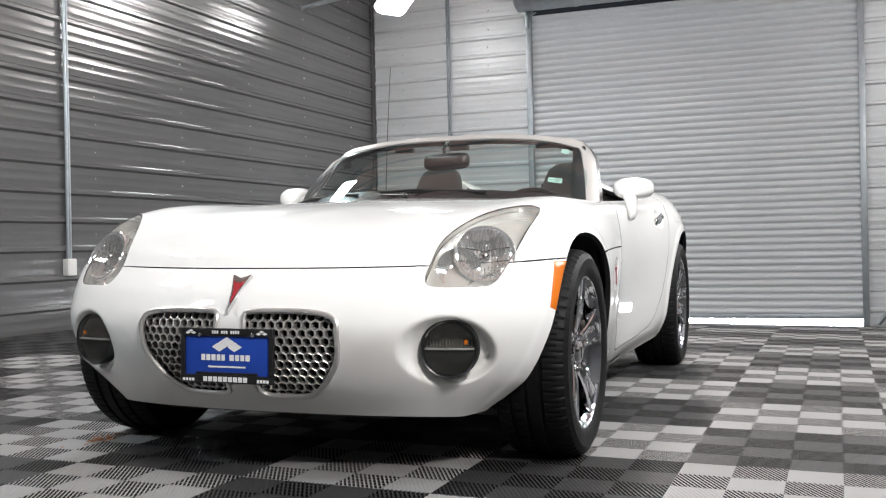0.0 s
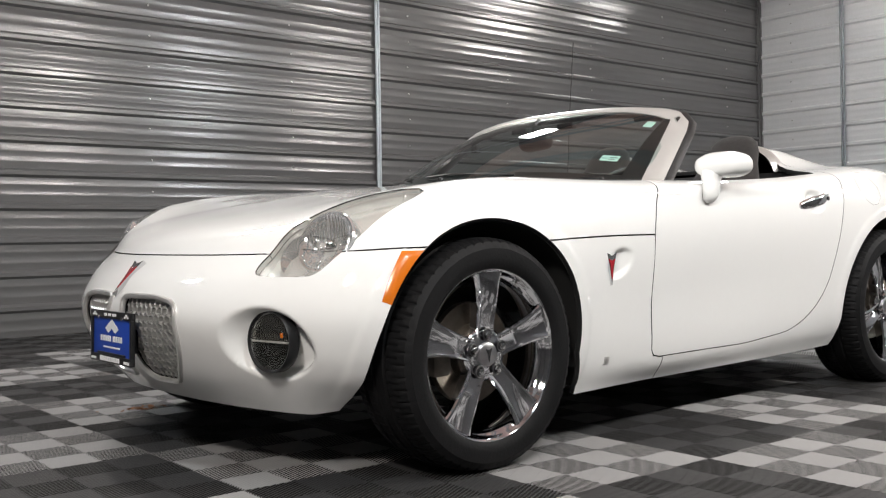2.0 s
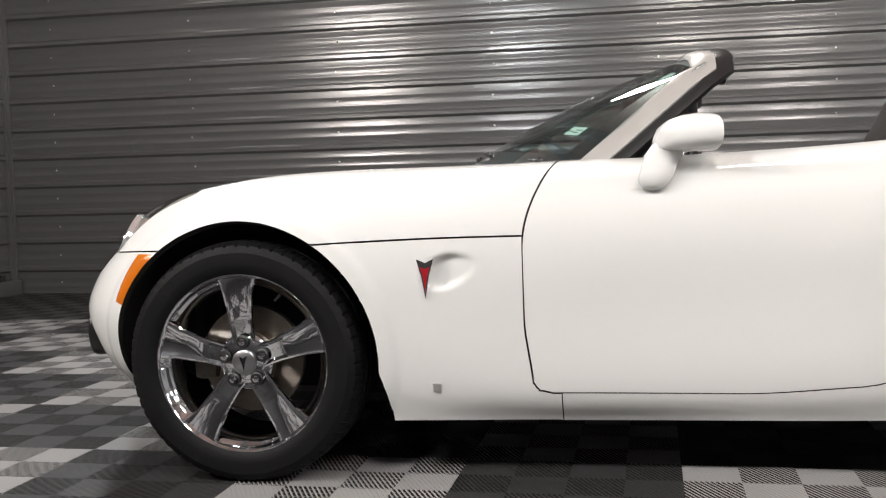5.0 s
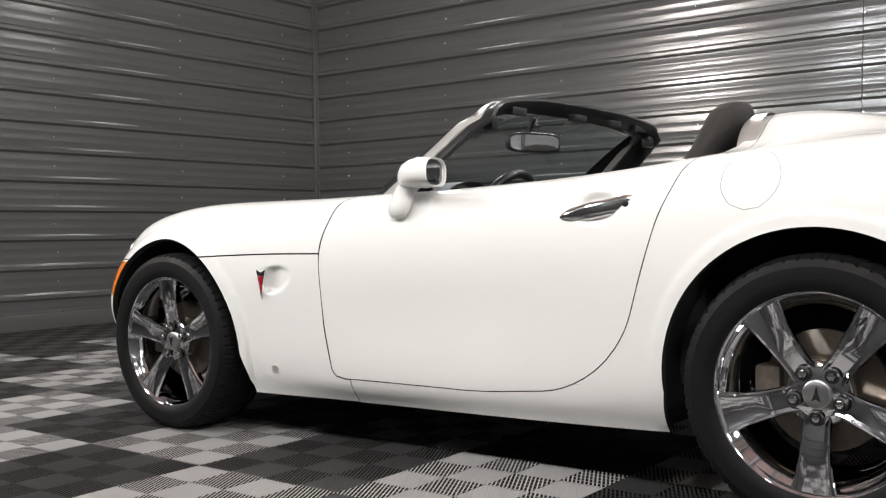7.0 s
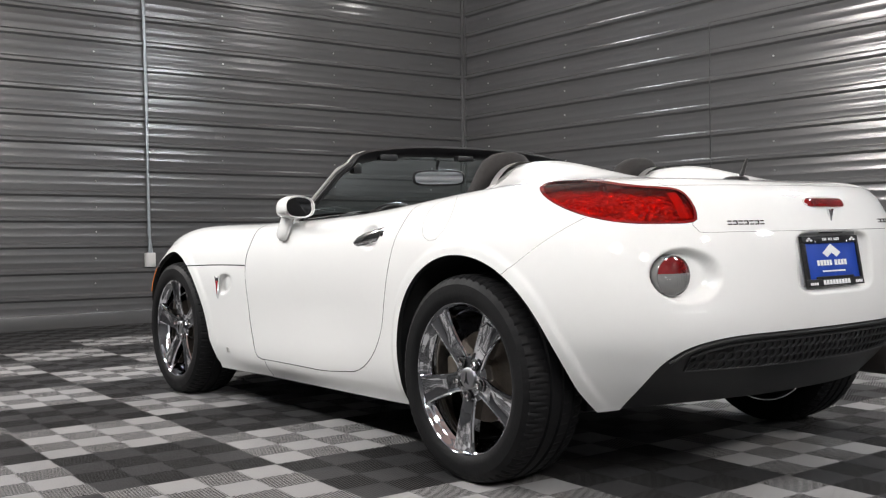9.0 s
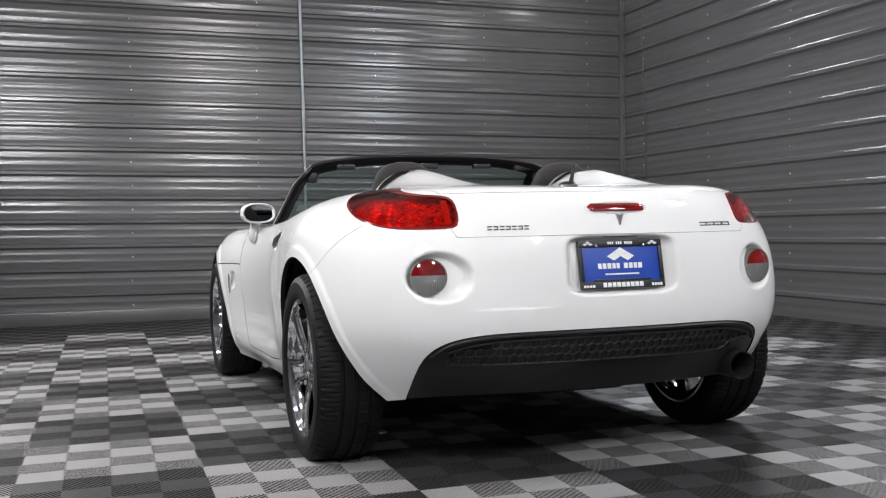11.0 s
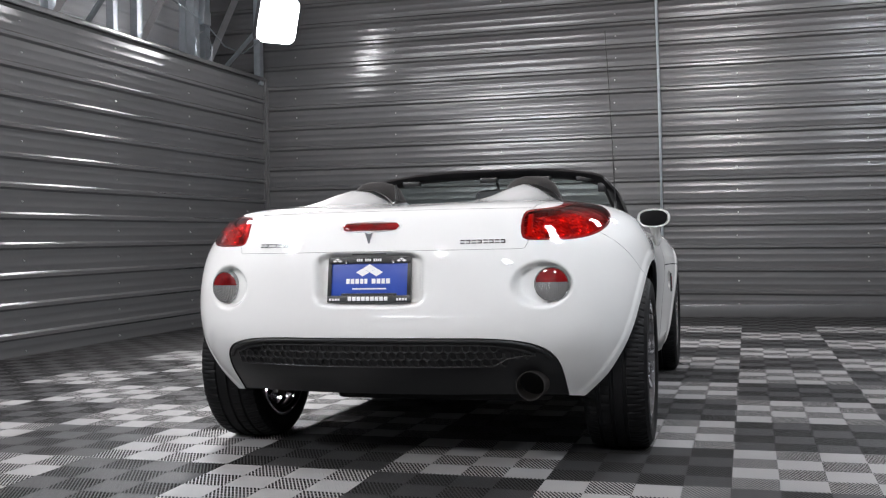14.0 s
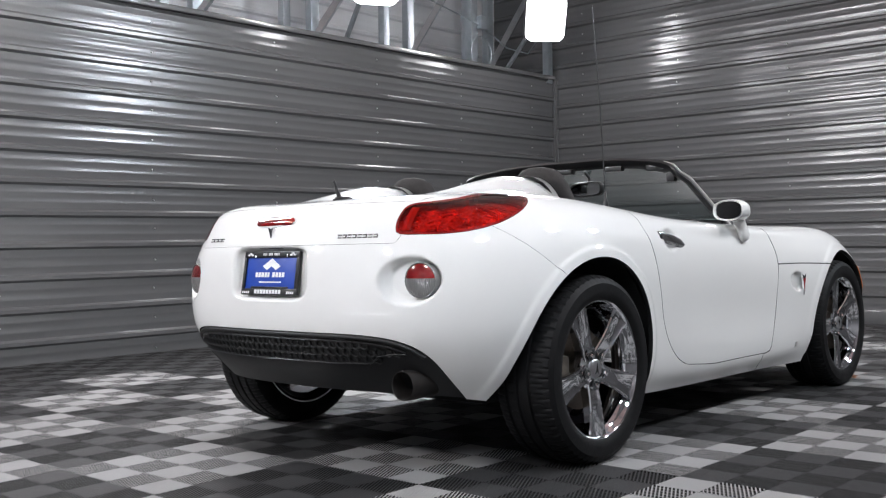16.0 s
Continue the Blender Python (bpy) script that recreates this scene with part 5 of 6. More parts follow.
# exhaust
bm = lathe(bmesh.new(), [(1.50, 0.046), (1.820, 0.0500), (1.8255, 0.0490), (1.8255, 0.0475), (1.815, 0.0465), (1.60, 0.043), (1.60, 0.0)], 36, axis="y", m=Matrix.Translation((-0.532, 0, 0.318)))
part("exhaust_tip", bm, varied(material("exhaust_steel", (0.035, 0.031, 0.029), 0.55, 0.45), (20, 20, 20), 0.3), car, "round darkened exhaust tip")

# ---- windscreen ----
def ws_base(v):
    return Vector((0.695 * v, -0.665 + 0.375 * abs(v) ** 2.6, 0.868 - 0.028 * v * v))


def ws_top(v):
    return Vector((0.610 * v, 0.010 + 0.040 * v * v, 1.166 - 0.056 * abs(v) ** 3))


def ws(v, w, off=0.0):
    p = ws_base(v).lerp(ws_top(v), w)
    return p + Vector((0, -0.5, 0.85)) * (0.030 * math.sin(math.pi * w) * (1 - 0.6 * v * v) + off)


screen = part("windscreen", loft(bmesh.new(), [[ws(-1 + 2 * k / 40, j / 14) for j in range(15)] for k in range(41)], closed=False), GLASS, car, "raked clear windscreen")
screen.visible_shadow = False
bm = bmesh.new()
for sx in (1, -1):
    loft(bm, [[ws(sx * v, j / 14, -0.002) for v in (0.915, 0.94, 1.0)] for j in range(15)], closed=False)
loft(bm, [[ws(-1 + 2 * k / 40, w, -0.002) for w in (0.925, 0.96, 1.0)] for k in range(41)], closed=False)
loft(bm, [[ws(-1 + 2 * k / 40, w, -0.002) for w in (0.0, 0.05, 0.10)] for k in range(41)], closed=False)
part("black_border", bm, TRIM_BLACK, screen)


def frame_section(p, out, up, a, b):
    return [p + out * x * a + up * y * b for x, y in ((1, -0.3), (1, 0.5), (0.6, 0.95), (0, 1.05), (-0.7, 0.9), (-1, 0.4), (-1, -0.6), (-0.4, -0.9), (0.5, -0.9))]


pts = []
for w in (-0.06, 0.1, 0.25, 0.4, 0.55, 0.7, 0.82):
    pts.append(ws_base(1).lerp(ws_top(1), w) + Vector((0.010 - 0.004 * w, 0.028 - 0.022 * max(0.0, w), 0.0)))
for v, dz in ((0.985, -0.016), (0.95, -0.002), (0.88, 0.003), (0.78, 0.004), (0.62, 0.005), (0.45, 0.005), (0.25, 0.005), (0.0, 0.005)):
    pts.append(ws_top(v) + Vector((0.004 * v, 0.000, dz - 0.004)))
pts = pts + [Vector((-p.x, p.y, p.z)) for p in pts[-2::-1]]


def frame_strip(shift, a0, a1, b):
    """A band round the windscreen, turned outwards at the pillars."""
    bm = bmesh.new()
    secs = []
    for i, p in enumerate(pts):
        d = (pts[min(i + 1, len(pts) - 1)] - pts[max(i - 1, 0)]).normalized()
        k = smooth((abs(p.x) - 0.40) / 0.22)
        nrm = Vector((math.copysign(0.75 * k, p.x), -0.52 + 0.10 * k, 0.855 - 0.25 * k)).normalized()
        side = d.cross(nrm).normalized()
        nrm = side.cross(d).normalized()
        secs.append(frame_section(p + Vector(shift) + nrm * 0.002, side, nrm, a1 + (a0 - a1) * k, b))
    return loft(bm, secs)


frame_ob = part("windscreen_frame", frame_strip((0, 0, 0), 0.036, 0.020, 0.007), PILLAR_SILVER, car, "silver beige windscreen frame", sharp=50)
part("black_seal", frame_strip((0, 0.040, -0.007), 0.042, 0.032, 0.015), TRIM_BLACK, frame_ob, "black rubber header and pillar trim", sharp=50)
for x in (-0.28, 0.0, 0.42, -0.5):
    part("roof_latch", boxed((x - 0.045, 0.062, 1.117 - 0.08 * abs(x) ** 3), (x + 0.045, 0.095, 1.142 - 0.08 * abs(x) ** 3), 0.004), TRIM_BLACK, frame_ob)
for sx in (1, -1):
    part("roof_catch", boxed((sx * 0.585 - 0.02, 0.066, 1.050), (sx * 0.585 + 0.02, 0.105, 1.095), 0.008), TRIM_BLACK, frame_ob)
for v, w, a, b, nm in ((0.865, 0.80, 0.017, 0.025, "sticker"), (0.83, 0.285, 0.032, 0.018, "label")):
    p = ws(v, w, 0.0)
    ex = (ws(v + 0.03, w) - ws(v - 0.03, w)).normalized()
    ey = (ws(v, w + 0.03) - ws(v, w - 0.03)).normalized()
    bm = bmesh.new()
    n = ex.cross(ey).normalized() * 0.0012
    loft(bm, [[p + ex * a * s + ey * b * t - n for t in (-1, 1)] + [p + ex * a * s + ey * b * t - 1.6 * n for t in (1, -1)] for s in (-1, 1)])
    st = part(nm, bm, STICKER, screen, "small mint paper sticker")
    if nm == "label":
        bm = bmesh.new()
        for s0, s1, t0 in ((-0.85, -0.30, -0.1), (-0.10, 0.85, 0.25), (-0.10, 0.60, -0.35)):
            loft(bm, [[p + ex * a * s + ey * b * t - k * n for t in (t0 - 0.12, t0 + 0.12) for k in (0.95, 0.6)][::1] for s in (s0, s1)])
        tagged(part("print", bm, TRIM_BLACK, st, "dark printed bars"), kind="stuff")
# wipers
for x0, x1 in ((0.60, 0.05), (0.02, -0.50)):
    a, b = ws(x0 / 0.695, 0.02, 0.012), ws(x1 / 0.695, 0.055, 0.014)
    bm = tube(bmesh.new(), [a + Vector((0, -0.01, -0.004)), a.lerp(b, 0.5) + Vector((0, -0.004, 0.002)), b], 0.0045, 6)
    bmesh.ops.create_icosphere(bm, subdivisions=2, radius=0.012, matrix=Matrix.Translation(a - Vector((0, 0, 0.006))))
    wiper = part("wiper", bm, TRIM_BLACK, car)
    part("blade", tube(bmesh.new(), [ws(x1 / 0.695 + 0.42, 0.05, 0.006), ws(x1 / 0.695, 0.075, 0.006), ws(x1 / 0.695 - 0.22, 0.06, 0.006)], 0.005, 6), TRIM_BLACK, wiper)
bm = bmesh.new()
loft(bm, [[(0.70 * v, -0.70 + 0.385 * abs(v) ** 2.6, 0.864 - 0.030 * v * v), (0.70 * v, -0.62 + 0.40 * abs(v) ** 2.6, 0.862 - 0.030 * v * v)] for v in [-1 + k / 15 for k in range(31)]], closed=False)
part("cowl_grille", bm, TRIM_BLACK, car)

# ---- cockpit ----
bm = bmesh.new()
prof = [(-0.66, 0.80), (-0.60, 0.862), (-0.46, 0.868), (-0.30, 0.860), (-0.20, 0.835), (-0.17, 0.78), (-0.20, 0.66), (-0.24, 0.45)]
loft(bm, [[(0.69 * v, y + 0.32 * abs(v) ** 2.6 * smooth((-0.3 - y) / 0.2), z - 0.035 * v * v) for y, z in prof] for v in [-1 + k / 12 for k in range(25)]], closed=False)
dash = part("dashboard", bm, DASH, car, "dark grey dashboard")
bm = bmesh.new()
loft(bm, [[(0.36 + 0.17 * math.cos(a), -0.235 + 0.02 * w, 0.815 + 0.085 * math.sin(a)) for a in [math.pi * k / 14 for k in range(15)]] for w in (0, 4)], closed=False)
part("instrument_hood", bm, DASH, dash)
m = pose(0.36, -0.02, 0.748, 68, 0, 0)
wheel_pts = [m @ Vector((0.182 * math.cos(2 * math.pi * k / 40), 0.182 * math.sin(2 * math.pi * k / 40), 0)) for k in range(40)]
sw = part("steering_wheel", tube(bmesh.new(), wheel_pts, 0.0155, 10, closed=True), TRIM_BLACK, car, "black three-spoke steering wheel")
bm = bmesh.new()
for a in (0, 180, 270):
    tube(bm, [m @ Vector((0.05 * math.cos(radians(a)), 0.05 * math.sin(radians(a)), -0.02)), m @ Vector((0.178 * math.cos(radians(a)), 0.178 * math.sin(radians(a)), 0))], 0.016, 8)
lathe(bm, [(-0.04, 0.06), (0.0, 0.065), (0.012, 0.05), (0.016, 0.0)], 24, axis="z", m=m)
part("wheel_spokes", bm, SATIN_SILVER, sw)
bm = boxed((-0.70, -0.55, 0.24), (0.70, 0.92, 0.30))
box(bm, (-0.11, -0.25, 0.3), (0.11, 0.85, 0.58), None, 0.04)
part("cabin_floor", bm, DASH, car)
bm = bmesh.new()
loft(bm, [[(x, 0.885, 0.30), (x, 0.895, 0.80), (x, 0.905, 0.925)] for x in [-0.70 + 0.07 * k for k in range(21)]], closed=False)
part("rear_bulkhead", bm, DASH, car)
for sx in (1, -1):
    bm = boxed((sx * 0.665, -0.42, 0.30), (sx * 0.725, 0.86, 0.80), 0.02)
    part("door_lining", bm, DASH, car)
    bm = bmesh.new()
    pts2 = [(sx * (0.742 + 0.018 * (y + 0.3)), y, 0.842 + 0.022 * max(0, y + 0.05) + 0.03 * max(0, y - 0.2)) for y in [-0.28 + 0.09 * k for k in range(13)]]
    tube(bm, pts2, 0.009, 6)
    part("window_seal", bm, TRIM_BLACK, car)
    # seat
    secs = []
    for z, w, d, y in ((0.30, 0.20, 0.05, 0.50), (0.45, 0.235, 0.065, 0.55), (0.65, 0.225, 0.065, 0.62), (0.80, 0.205, 0.060, 0.68), (0.90, 0.165, 0.055, 0.72), (0.96, 0.135, 0.055, 0.755), (1.02, 0.122, 0.055, 0.785), (1.06, 0.105, 0.050, 0.80), (1.085, 0.07, 0.036, 0.81), (1.094, 0.03, 0.015, 0.815)):
        secs.append([(sx * 0.36 + w * math.copysign(abs(math.cos(a)) ** 0.7, math.cos(a)), y + d * math.copysign(abs(math.sin(a)) ** 0.8, math.sin(a)), z) for a in [2 * math.pi * k / 28 for k in range(28)]])
    seat = part("seat", loft(bmesh.new(), secs), SEAT_CLOTH, car, "dark cloth bucket seat with built-in headrest", sharp=60)
    part("cushion", boxed((sx * 0.36 - 0.23, 0.02, 0.32), (sx * 0.36 + 0.23, 0.56, 0.47), 0.05), SEAT_CLOTH, seat)
    # silver insert in front of the hump
    bm = bmesh.new()
    rows = []
    for y, k2, zz in ((0.865, 0.92, 0.0), (0.885, 1.0, 0.004), (0.925, 1.04, 0.001)):
        rows.append([(sx * (0.375 + 0.150 * k2 * math.cos(math.pi * k / 20)), y, 0.925 + zz + 0.122 * k2 * math.sin(math.pi * k / 20) ** 1.3) for k in range(21)])
    loft(bm, rows, closed=False)
    part("hump_insert", bm, SATIN_SILVER, car, "grey plastic insert before the hump")

def oval(y, w, h, e=0.52, n=36):
    return [(w * math.copysign(abs(math.cos(t)) ** e, math.cos(t)), y, 1.052 + h * math.copysign(abs(math.sin(t)) ** e, math.sin(t))) for t in [2 * math.pi * k / n for k in range(n)]]


mirror = part("interior_mirror", loft(bmesh.new(), [oval(-0.150, 0.075, 0.018), oval(-0.142, 0.105, 0.028), oval(-0.125, 0.124, 0.036), oval(-0.106, 0.129, 0.039), oval(-0.102, 0.126, 0.037)]), TRIM_BLACK, car, "black interior mirror", sharp=60,
              at=Matrix.Translation((0, -0.12, 1.052)) @ Matrix.Rotation(radians(-19), 4, "Z") @ Matrix.Rotation(radians(-1), 4, "X") @ Matrix.Translation((0, 0.12, -1.052)))
part("mirror_face", loft(bmesh.new(), [oval(-0.104, 0.118, 0.030), oval(-0.1005, 0.118, 0.030)]), MIRROR_GLASS, mirror)
bm = tube(bmesh.new(), [(0.0, -0.125, 1.07), (0.0, -0.13, 1.11), (0.0, -0.10, 1.145)], 0.008, 8)
part("mirror_stalk", bm, TRIM_BLACK, mirror)


# ---- door mirrors, handles, badges ----
def ellipse_loft(secs, n=24):
    """Skins ellipses: centre, the two half axes."""
    return loft(bmesh.new(), [[Vector(c) + Vector(a) * math.cos(2 * math.pi * k / n) + Vector(b) * math.sin(2 * math.pi * k / n) for k in range(n)] for c, a, b in secs])


for sx in (1, -1):
    secs = []
    for c, a, b in (((0.836, -0.100, 0.770), (0.002, 0, 0), (0, 0.008, 0)), ((0.838, -0.100, 0.774), (0.010, 0, 0), (0, 0.024, 0)), ((0.840, -0.098, 0.785), (0.016, 0, 0), (0, 0.036, 0)), ((0.841, -0.093, 0.803), (0.020, 0, 0), (0, 0.043, 0)),
                    ((0.838, -0.086, 0.824), (0.022, 0, 0), (0, 0.045, 0.002)), ((0.832, -0.076, 0.850), (0.025, 0, -0.003), (0, 0.048, 0.006)), ((0.826, -0.062, 0.874), (0.030, 0, -0.006), (0, 0.056, 0.012)), ((0.824, -0.046, 0.898), (0.036, 0, -0.010), (0, 0.056, 0.014)), ((0.826, -0.030, 0.920), (0.034, 0, -0.010), (0, 0.044, 0.012))):
        secs.append(((sx * c[0], c[1], c[2]), (sx * a[0], a[1], a[2]), b))
    mir = part("door_mirror", ellipse_loft(secs), PAINT, car, "white door mirror on a curved stalk", sharp=60)
    secs = []
    for y, k in ((-0.095, 0.10), (-0.092, 0.35), (-0.080, 0.62), (-0.060, 0.82), (-0.030, 0.95), (0.005, 1.0), (0.035, 0.98), (0.048, 0.94), (0.046, 0.90), (0.036, 0.86)):
        secs.append(((sx * (0.832 - 0.01 * (1 - k)), y, 0.912 - 0.034 * (1 - k)), (sx * 0.084 * k, 0.022 * k * 0, 0), (0, 0, 0.048 * k)))
    bm = bmesh.new()
    rows = []
    for (c, a, b), k in zip(secs, (0.10, 0.35, 0.62, 0.82, 0.95, 1.0, 0.98, 0.94, 0.90, 0.86)):
        rows.append([Vector(c) + Vector(a) * math.copysign(abs(math.cos(t)) ** 0.8, math.cos(t)) + Vector(b) * math.copysign(abs(math.sin(t)) ** 0.8, math.sin(t)) + Vector((0, 0.022 * k * math.cos(t), 0)) for t in [2 * math.pi * q / 32 for q in range(32)]])
    loft(bm, rows)
    shell_ob = part("mirror_shell", bm, PAINT, mir, sharp=60)
    bm = bmesh.new()
    rows = [[Vector((sx * (0.832 + 0.070 * k * math.copysign(abs(math.cos(t)) ** 0.8, math.cos(t))), 0.040 + 0.022 * math.cos(t) * k, 0.912 + 0.040 * k * math.copysign(abs(math.sin(t)) ** 0.8, math.sin(t)))) for t in [2 * math.pi * q / 32 for q in range(32)]] for k in (1.0, 0.5, 0.02)]
    loft(bm, [[p + Vector((0, dy, 0)) for p in rows[0]] for dy in (-0.002, 0.0)])
    part("mirror_glass", bm, DOOR_MIRROR, mir)
    # handles
    p, n = on_skin(sx * 2, 0.52, 0.785, (-sx, 0, 0))
    xh = abs(p.x)
    secs = []
    for y, hh in ((0.490, 0.004), (0.500, 0.011), (0.525, 0.016), (0.585, 0.019), (0.645, 0.018), (0.680, 0.020), (0.715, 0.018), (0.736, 0.008)):
        secs.append(((sx * (xh + 0.010 - 0.9 * (y - 0.605) ** 2), y, 0.780 + 0.16 * (y - 0.6)), (sx * 0.010, 0, 0), (0, 0, hh * 1.25)))
    hd = part("door_handle", ellipse_loft(secs, 16), CHROME_TRIM, door_left if sx > 0 else door_right, "chrome door handle")
    part("keyhole", lathe(bmesh.new(), [(0.0, 0.009), (0.004, 0.009), (0.005, 0.006), (0.005, 0.0)], 18, m=Matrix.Translation((sx * (xh + 0.0125), 0.694, 0.795)) @ Matrix.Rotation(0 if sx > 0 else math.pi, 4, "Z")), TRIM_BLACK, hd)


def arrow(m, w, h, mat, name, label, t=0.006, inner=None):
    """A slim arrowhead pointing down, in the plane of m."""
    def shape(k, t0, t1):
        bm = bmesh.new()
        out = [(-w * k, h * k), (0, h * 0.80 * k), (w * k, h * k), (w * 0.45 * k, h * 0.15), (0, -h * k), (-w * 0.45 * k, h * 0.15)]
        loft(bm, [[m @ Vector((x, y, z)) for x, y in out] for z in (t0, t1)])
        return bm
    ob = part(name, shape(1, -t, t), mat, car, label)
    if inner:
        part("enamel", shape(0.62, t, t + 0.002), inner, ob, "dark red enamel")
    return ob


p, n = on_skin(0.0, -3, 0.552, (0, 1, 0))
up = Vector((0, 0.10, 0.10)).normalized()
q = Matrix((Vector((1, 0, 0)), Vector((0, 0.66, 0.75)), Vector((0, -0.75, 0.66)))).transposed().to_4x4()
arrow(Matrix.Translation(p + Vector((0, -0.002, 0.0))) @ q, 0.030, 0.066, CHROME_TRIM, "nose_badge", "chrome arrowhead badge with red centre", 0.007, RED_BADGE)
for sx in (1, -1):
    p, n = on_skin(sx * 2, -0.700, 0.556, (-sx, 0, 0))
    q = Matrix((Vector((0, sx, 0)), Vector((0, 0, 1)), Vector((sx, 0, 0)))).transposed().to_4x4()
    arrow(Matrix.Translation(p + Vector((sx * 0.002, 0.012, 0.0))) @ q, 0.023, 0.052, CHROME_TRIM, "wing_badge", "chrome arrowhead badge with red centre", 0.004, RED_BADGE)
p, n = on_skin(0.0, 3, 0.826, (0, -1, 0))
q = Matrix((Vector((-1, 0, 0)), Vector((0, 0, 1)), Vector((0, 1, 0)))).transposed().to_4x4()
arrow(Matrix.Translation(p) @ q, 0.014, 0.025, CHROME_TRIM, "tail_badge", "small chrome arrowhead badge", 0.004)

# name badges on the tail: plain chrome bars
for x0, x1, n_bars in ((0.435, 0.305, 7), (-0.315, -0.465, 8)):
    bm = bmesh.new()
    for k in range(n_bars):
        xa = x0 + (x1 - x0) * (k + 0.12) / n_bars
        xb = x0 + (x1 - x0) * (k + 0.88) / n_bars
        xm = (xa + xb) / 2
        p, n = on_skin(xm, 3, 0.812, (0, -1, 0))
        m = Matrix.Translation(p) @ n.to_track_quat("Y", "Z").to_matrix().to_4x4()
        w = abs(xb - xa) / 2
        box(bm, (-w, -0.001, 0.0035), (w, 0.003, 0.0065), m)
        box(bm, (-w, -0.001, -0.0065), (w, 0.003, -0.0035), m)
        if k % 2:
            box(bm, (-w, -0.001, -0.0065), (-w * 0.6, 0.003, 0.0065), m)
    # plain chrome set dark: its dark reflections are put into the colour
    tagged(part("name_badge", bm, BADGE_DARK, car, "chrome name badge"), "chrome name badge", kind="stuff")


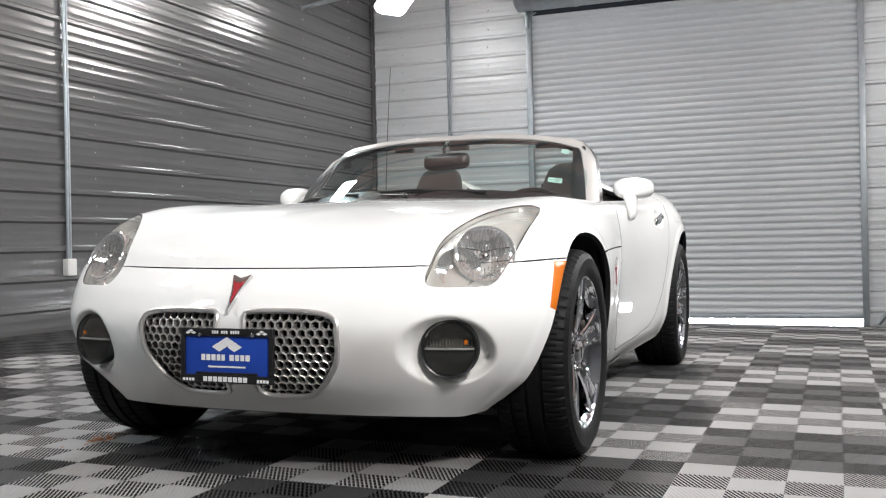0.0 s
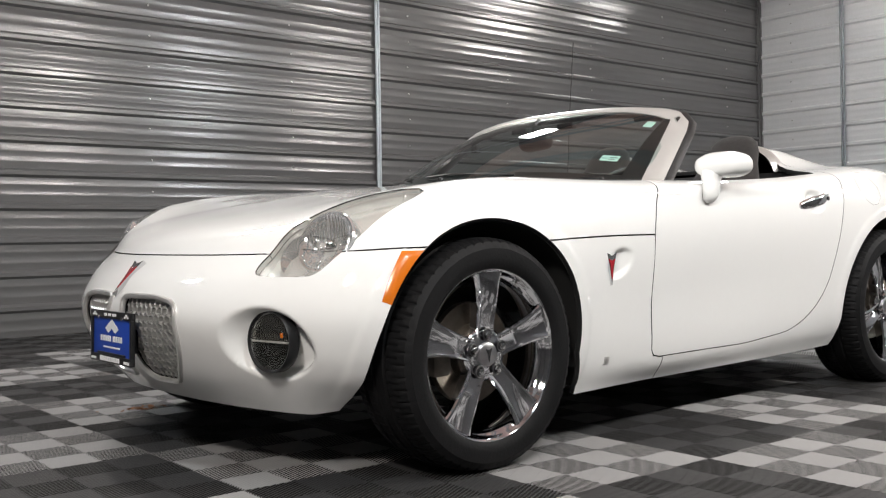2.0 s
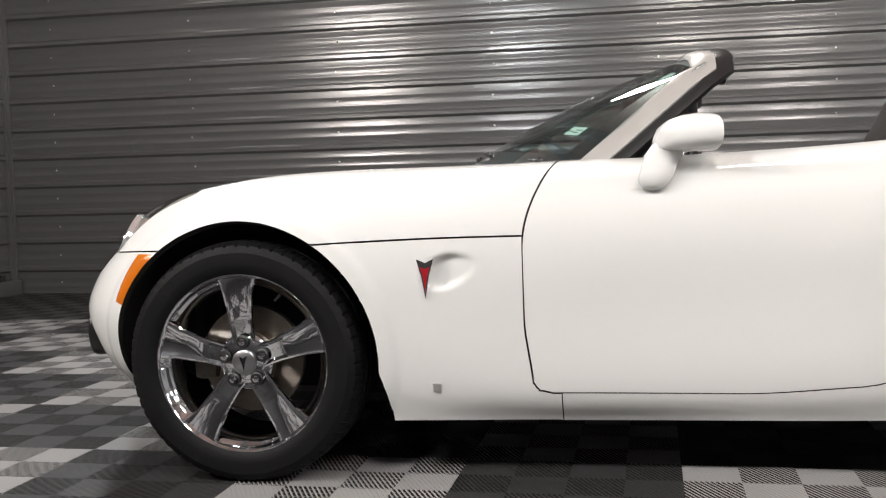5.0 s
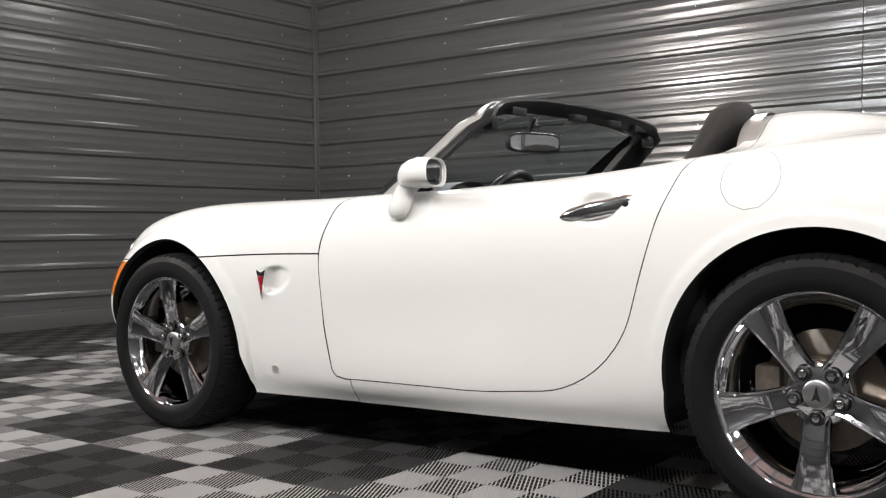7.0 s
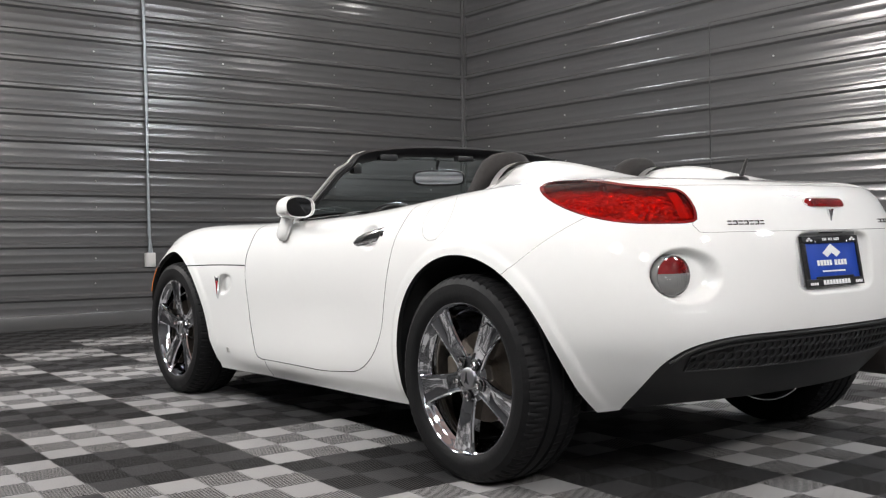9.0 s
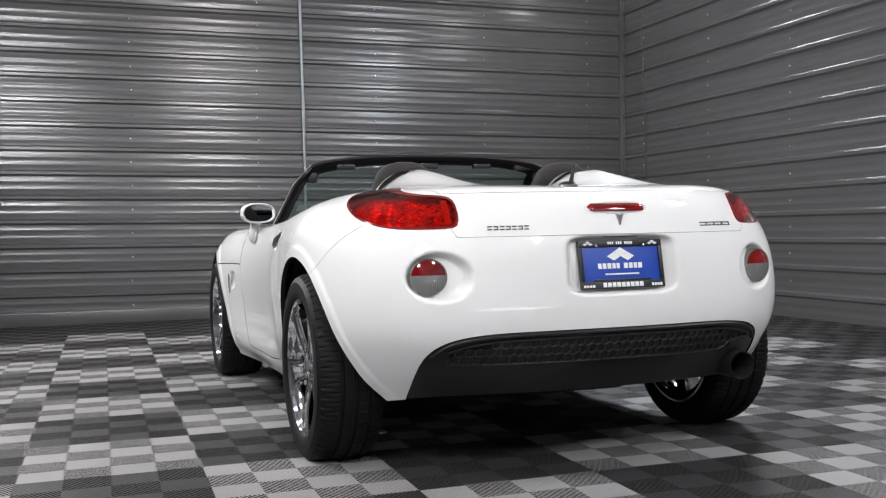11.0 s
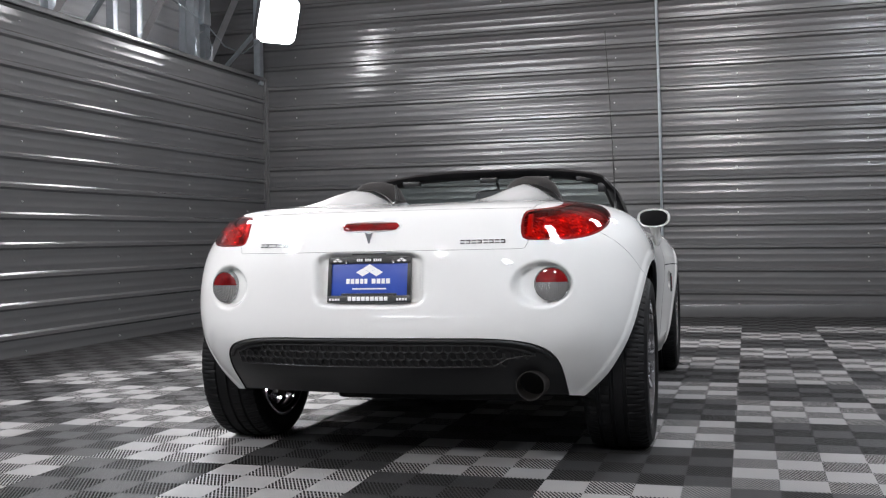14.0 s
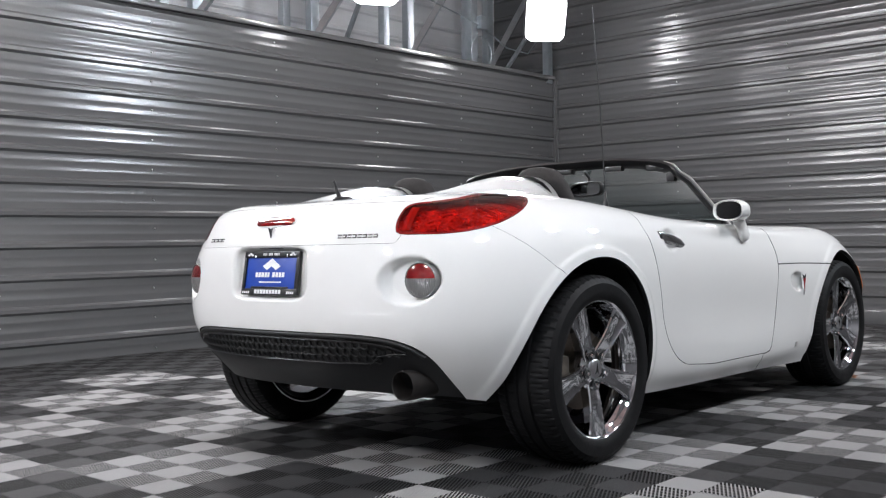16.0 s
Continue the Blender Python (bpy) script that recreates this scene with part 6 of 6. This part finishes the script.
def plate(centre, facing, name):
    """Blue dealer plate in a black frame, with plain bars for its writing."""
    q = Vector(facing).to_track_quat("Z", "Y").to_matrix().to_4x4()
    m = Matrix.Translation(centre) @ q @ Matrix.Scale(0.955, 4)
    th = part(name, box(bmesh.new(), (-0.148, -0.072, -0.004), (0.148, 0.072, 0.002), m, 0.002), PLATE_BLUE, car, "blue dealer plate with white marks")
    bm = bmesh.new()
    for lo, hi in (((-0.158, 0.058, -0.006), (0.158, 0.081, 0.008)), ((-0.158, -0.082, -0.006), (0.158, -0.058, 0.008)), ((-0.158, -0.0585, -0.006), (-0.144, 0.0585, 0.008)), ((0.144, -0.0585, -0.006), (0.158, 0.0585, 0.008)), ((-0.105, -0.058, -0.004), (0.105, -0.050, 0.007))):
        box(bm, lo, hi, m, 0.002)
    part("plate_frame", bm, PLATE_BLACK, th, "black plate frame")

    def flat(name, pts):
        part(name, loft(bmesh.new(), [[m @ Vector((x, y, z)) for x, y in pts] for z in (0.0022, 0.0032)]), PLATE_WHITE, th)
    for cx, cy in ((0, 0.041), (-0.026, 0.026), (0.026, 0.026)):
        flat("diamond", [(cx - 0.0255, cy), (cx, cy - 0.0145), (cx + 0.0255, cy), (cx, cy + 0.0145)])
    x = -0.088
    for w in (0.016, 0.017, 0.017, 0.015, 0.014, -0.012, 0.018, 0.017, 0.016, 0.018):
        if w > 0:
            flat("bar", [(x, -0.015), (x + w * 0.80, -0.015), (x + w * 0.80, 0.003), (x, 0.003)])
        x += abs(w) * 1.07
    flat("thin_bar", [(-0.064, -0.036), (0.064, -0.036), (0.064, -0.031), (-0.064, -0.031)])
    bm = bmesh.new()

    def raised(x0, x1, y0, y1):
        box(bm, (x0, y0, 0.006), (x1, y1, 0.0088), m)
    for k in range(12):
        if k not in (3, 7):
            raised(-0.048 + 0.008 * k, -0.0425 + 0.008 * k, 0.0655, 0.0745)
    for k in range(9):
        raised(-0.078 + 0.0172 * k, -0.0645 + 0.0172 * k, -0.0775, -0.0625)
    for k in range(4):
        raised(-0.150 + 0.011 * k, -0.142 + 0.011 * k, -0.077, -0.069)
        raised(0.106 + 0.0105 * k, 0.114 + 0.0105 * k, -0.077, -0.068)
    for sx in (-1, 1):
        for cx, cy in ((0, 0.004), (-0.010, -0.002), (0.010, -0.002)):
            pts = [(sx * 0.122 + cx - 0.009, 0.069 + cy), (sx * 0.122 + cx, 0.0645 + cy), (sx * 0.122 + cx + 0.009, 0.069 + cy), (sx * 0.122 + cx, 0.0735 + cy)]
            loft(bm, [[m @ Vector((x, y, z)) for x, y in pts] for z in (0.0078, 0.0088)])
    tagged(part("frame_mark", bm, PLATE_WHITE, th), kind="stuff")
    for sx in (-1, 1):
        part("screw", lathe(bmesh.new(), [(0.002, 0.006), (0.010, 0.006), (0.0115, 0.003), (0.0115, 0.0)], 14, axis="z", m=m @ Matrix.Translation((sx * 0.09, 0.062, 0))), CHROME_TRIM, th)
    return th


plate((0.0, nose_y(0, 0.385) - 0.024, 0.378), (0, -1, 0.03), "front_plate")
part("plate_bracket", boxed((-0.085, nose_y(0, 0.385) - 0.018, 0.33), (0.085, nose_y(0, 0.385) + 0.02, 0.44), 0.004), TRIM_BLACK, car)
plate((0.0, tail_y(0, 0.69) + 0.010, 0.690), (0, 1, 0.17), "rear_plate")
part("plate_lamp", boxed((-0.062, tail_y(0, 0.775) - 0.01, 0.776), (0.062, tail_y(0, 0.80) - 0.004, 0.785), 0.002), TRIM_BLACK, car)

# aerials
p, n = on_skin(-0.735, 0.89, 3, (0, 0, -1))
bm = lathe(bmesh.new(), [(-0.01, 0.012), (0.006, 0.012), (0.022, 0.007), (0.05, 0.0045), (0.055, 0.0)], 16, axis="z", m=Matrix.Translation(p))
tube(bm, [p + Vector((0, 0, 0.03)), p + Vector((0.012, 0.01, 0.40)), p + Vector((0.028, 0.025, 0.765))], [0.0028, 0.0022, 0.0016], 6)
bmesh.ops.create_icosphere(bm, subdivisions=1, radius=0.003, matrix=Matrix.Translation(p + Vector((0.028, 0.025, 0.767))))
part("mast_aerial", bm, TRIM_BLACK, car, "thin black mast aerial")
p, n = on_skin(0.0, 1.575, 3, (0, 0, -1))
bm = bmesh.new()
loft(bm, [[(p.x + a * math.cos(t), p.y + l * math.sin(t) - 0.005, p.z + h) for t in [2 * math.pi * k / 20 for k in range(20)]] for h, a, l in ((-0.006, 0.030, 0.055), (0.004, 0.029, 0.053), (0.012, 0.022, 0.042), (0.017, 0.010, 0.022))])
tube(bm, [p + Vector((0, 0.018, 0.008)), p + Vector((0, 0.032, 0.040)), p + Vector((0, 0.045, 0.072)), p + Vector((0, 0.046, 0.074))], [0.009, 0.0065, 0.0045, 0.002], 10)
part("radio_aerial", bm, TRIM_BLACK, car, "short black stub aerial")
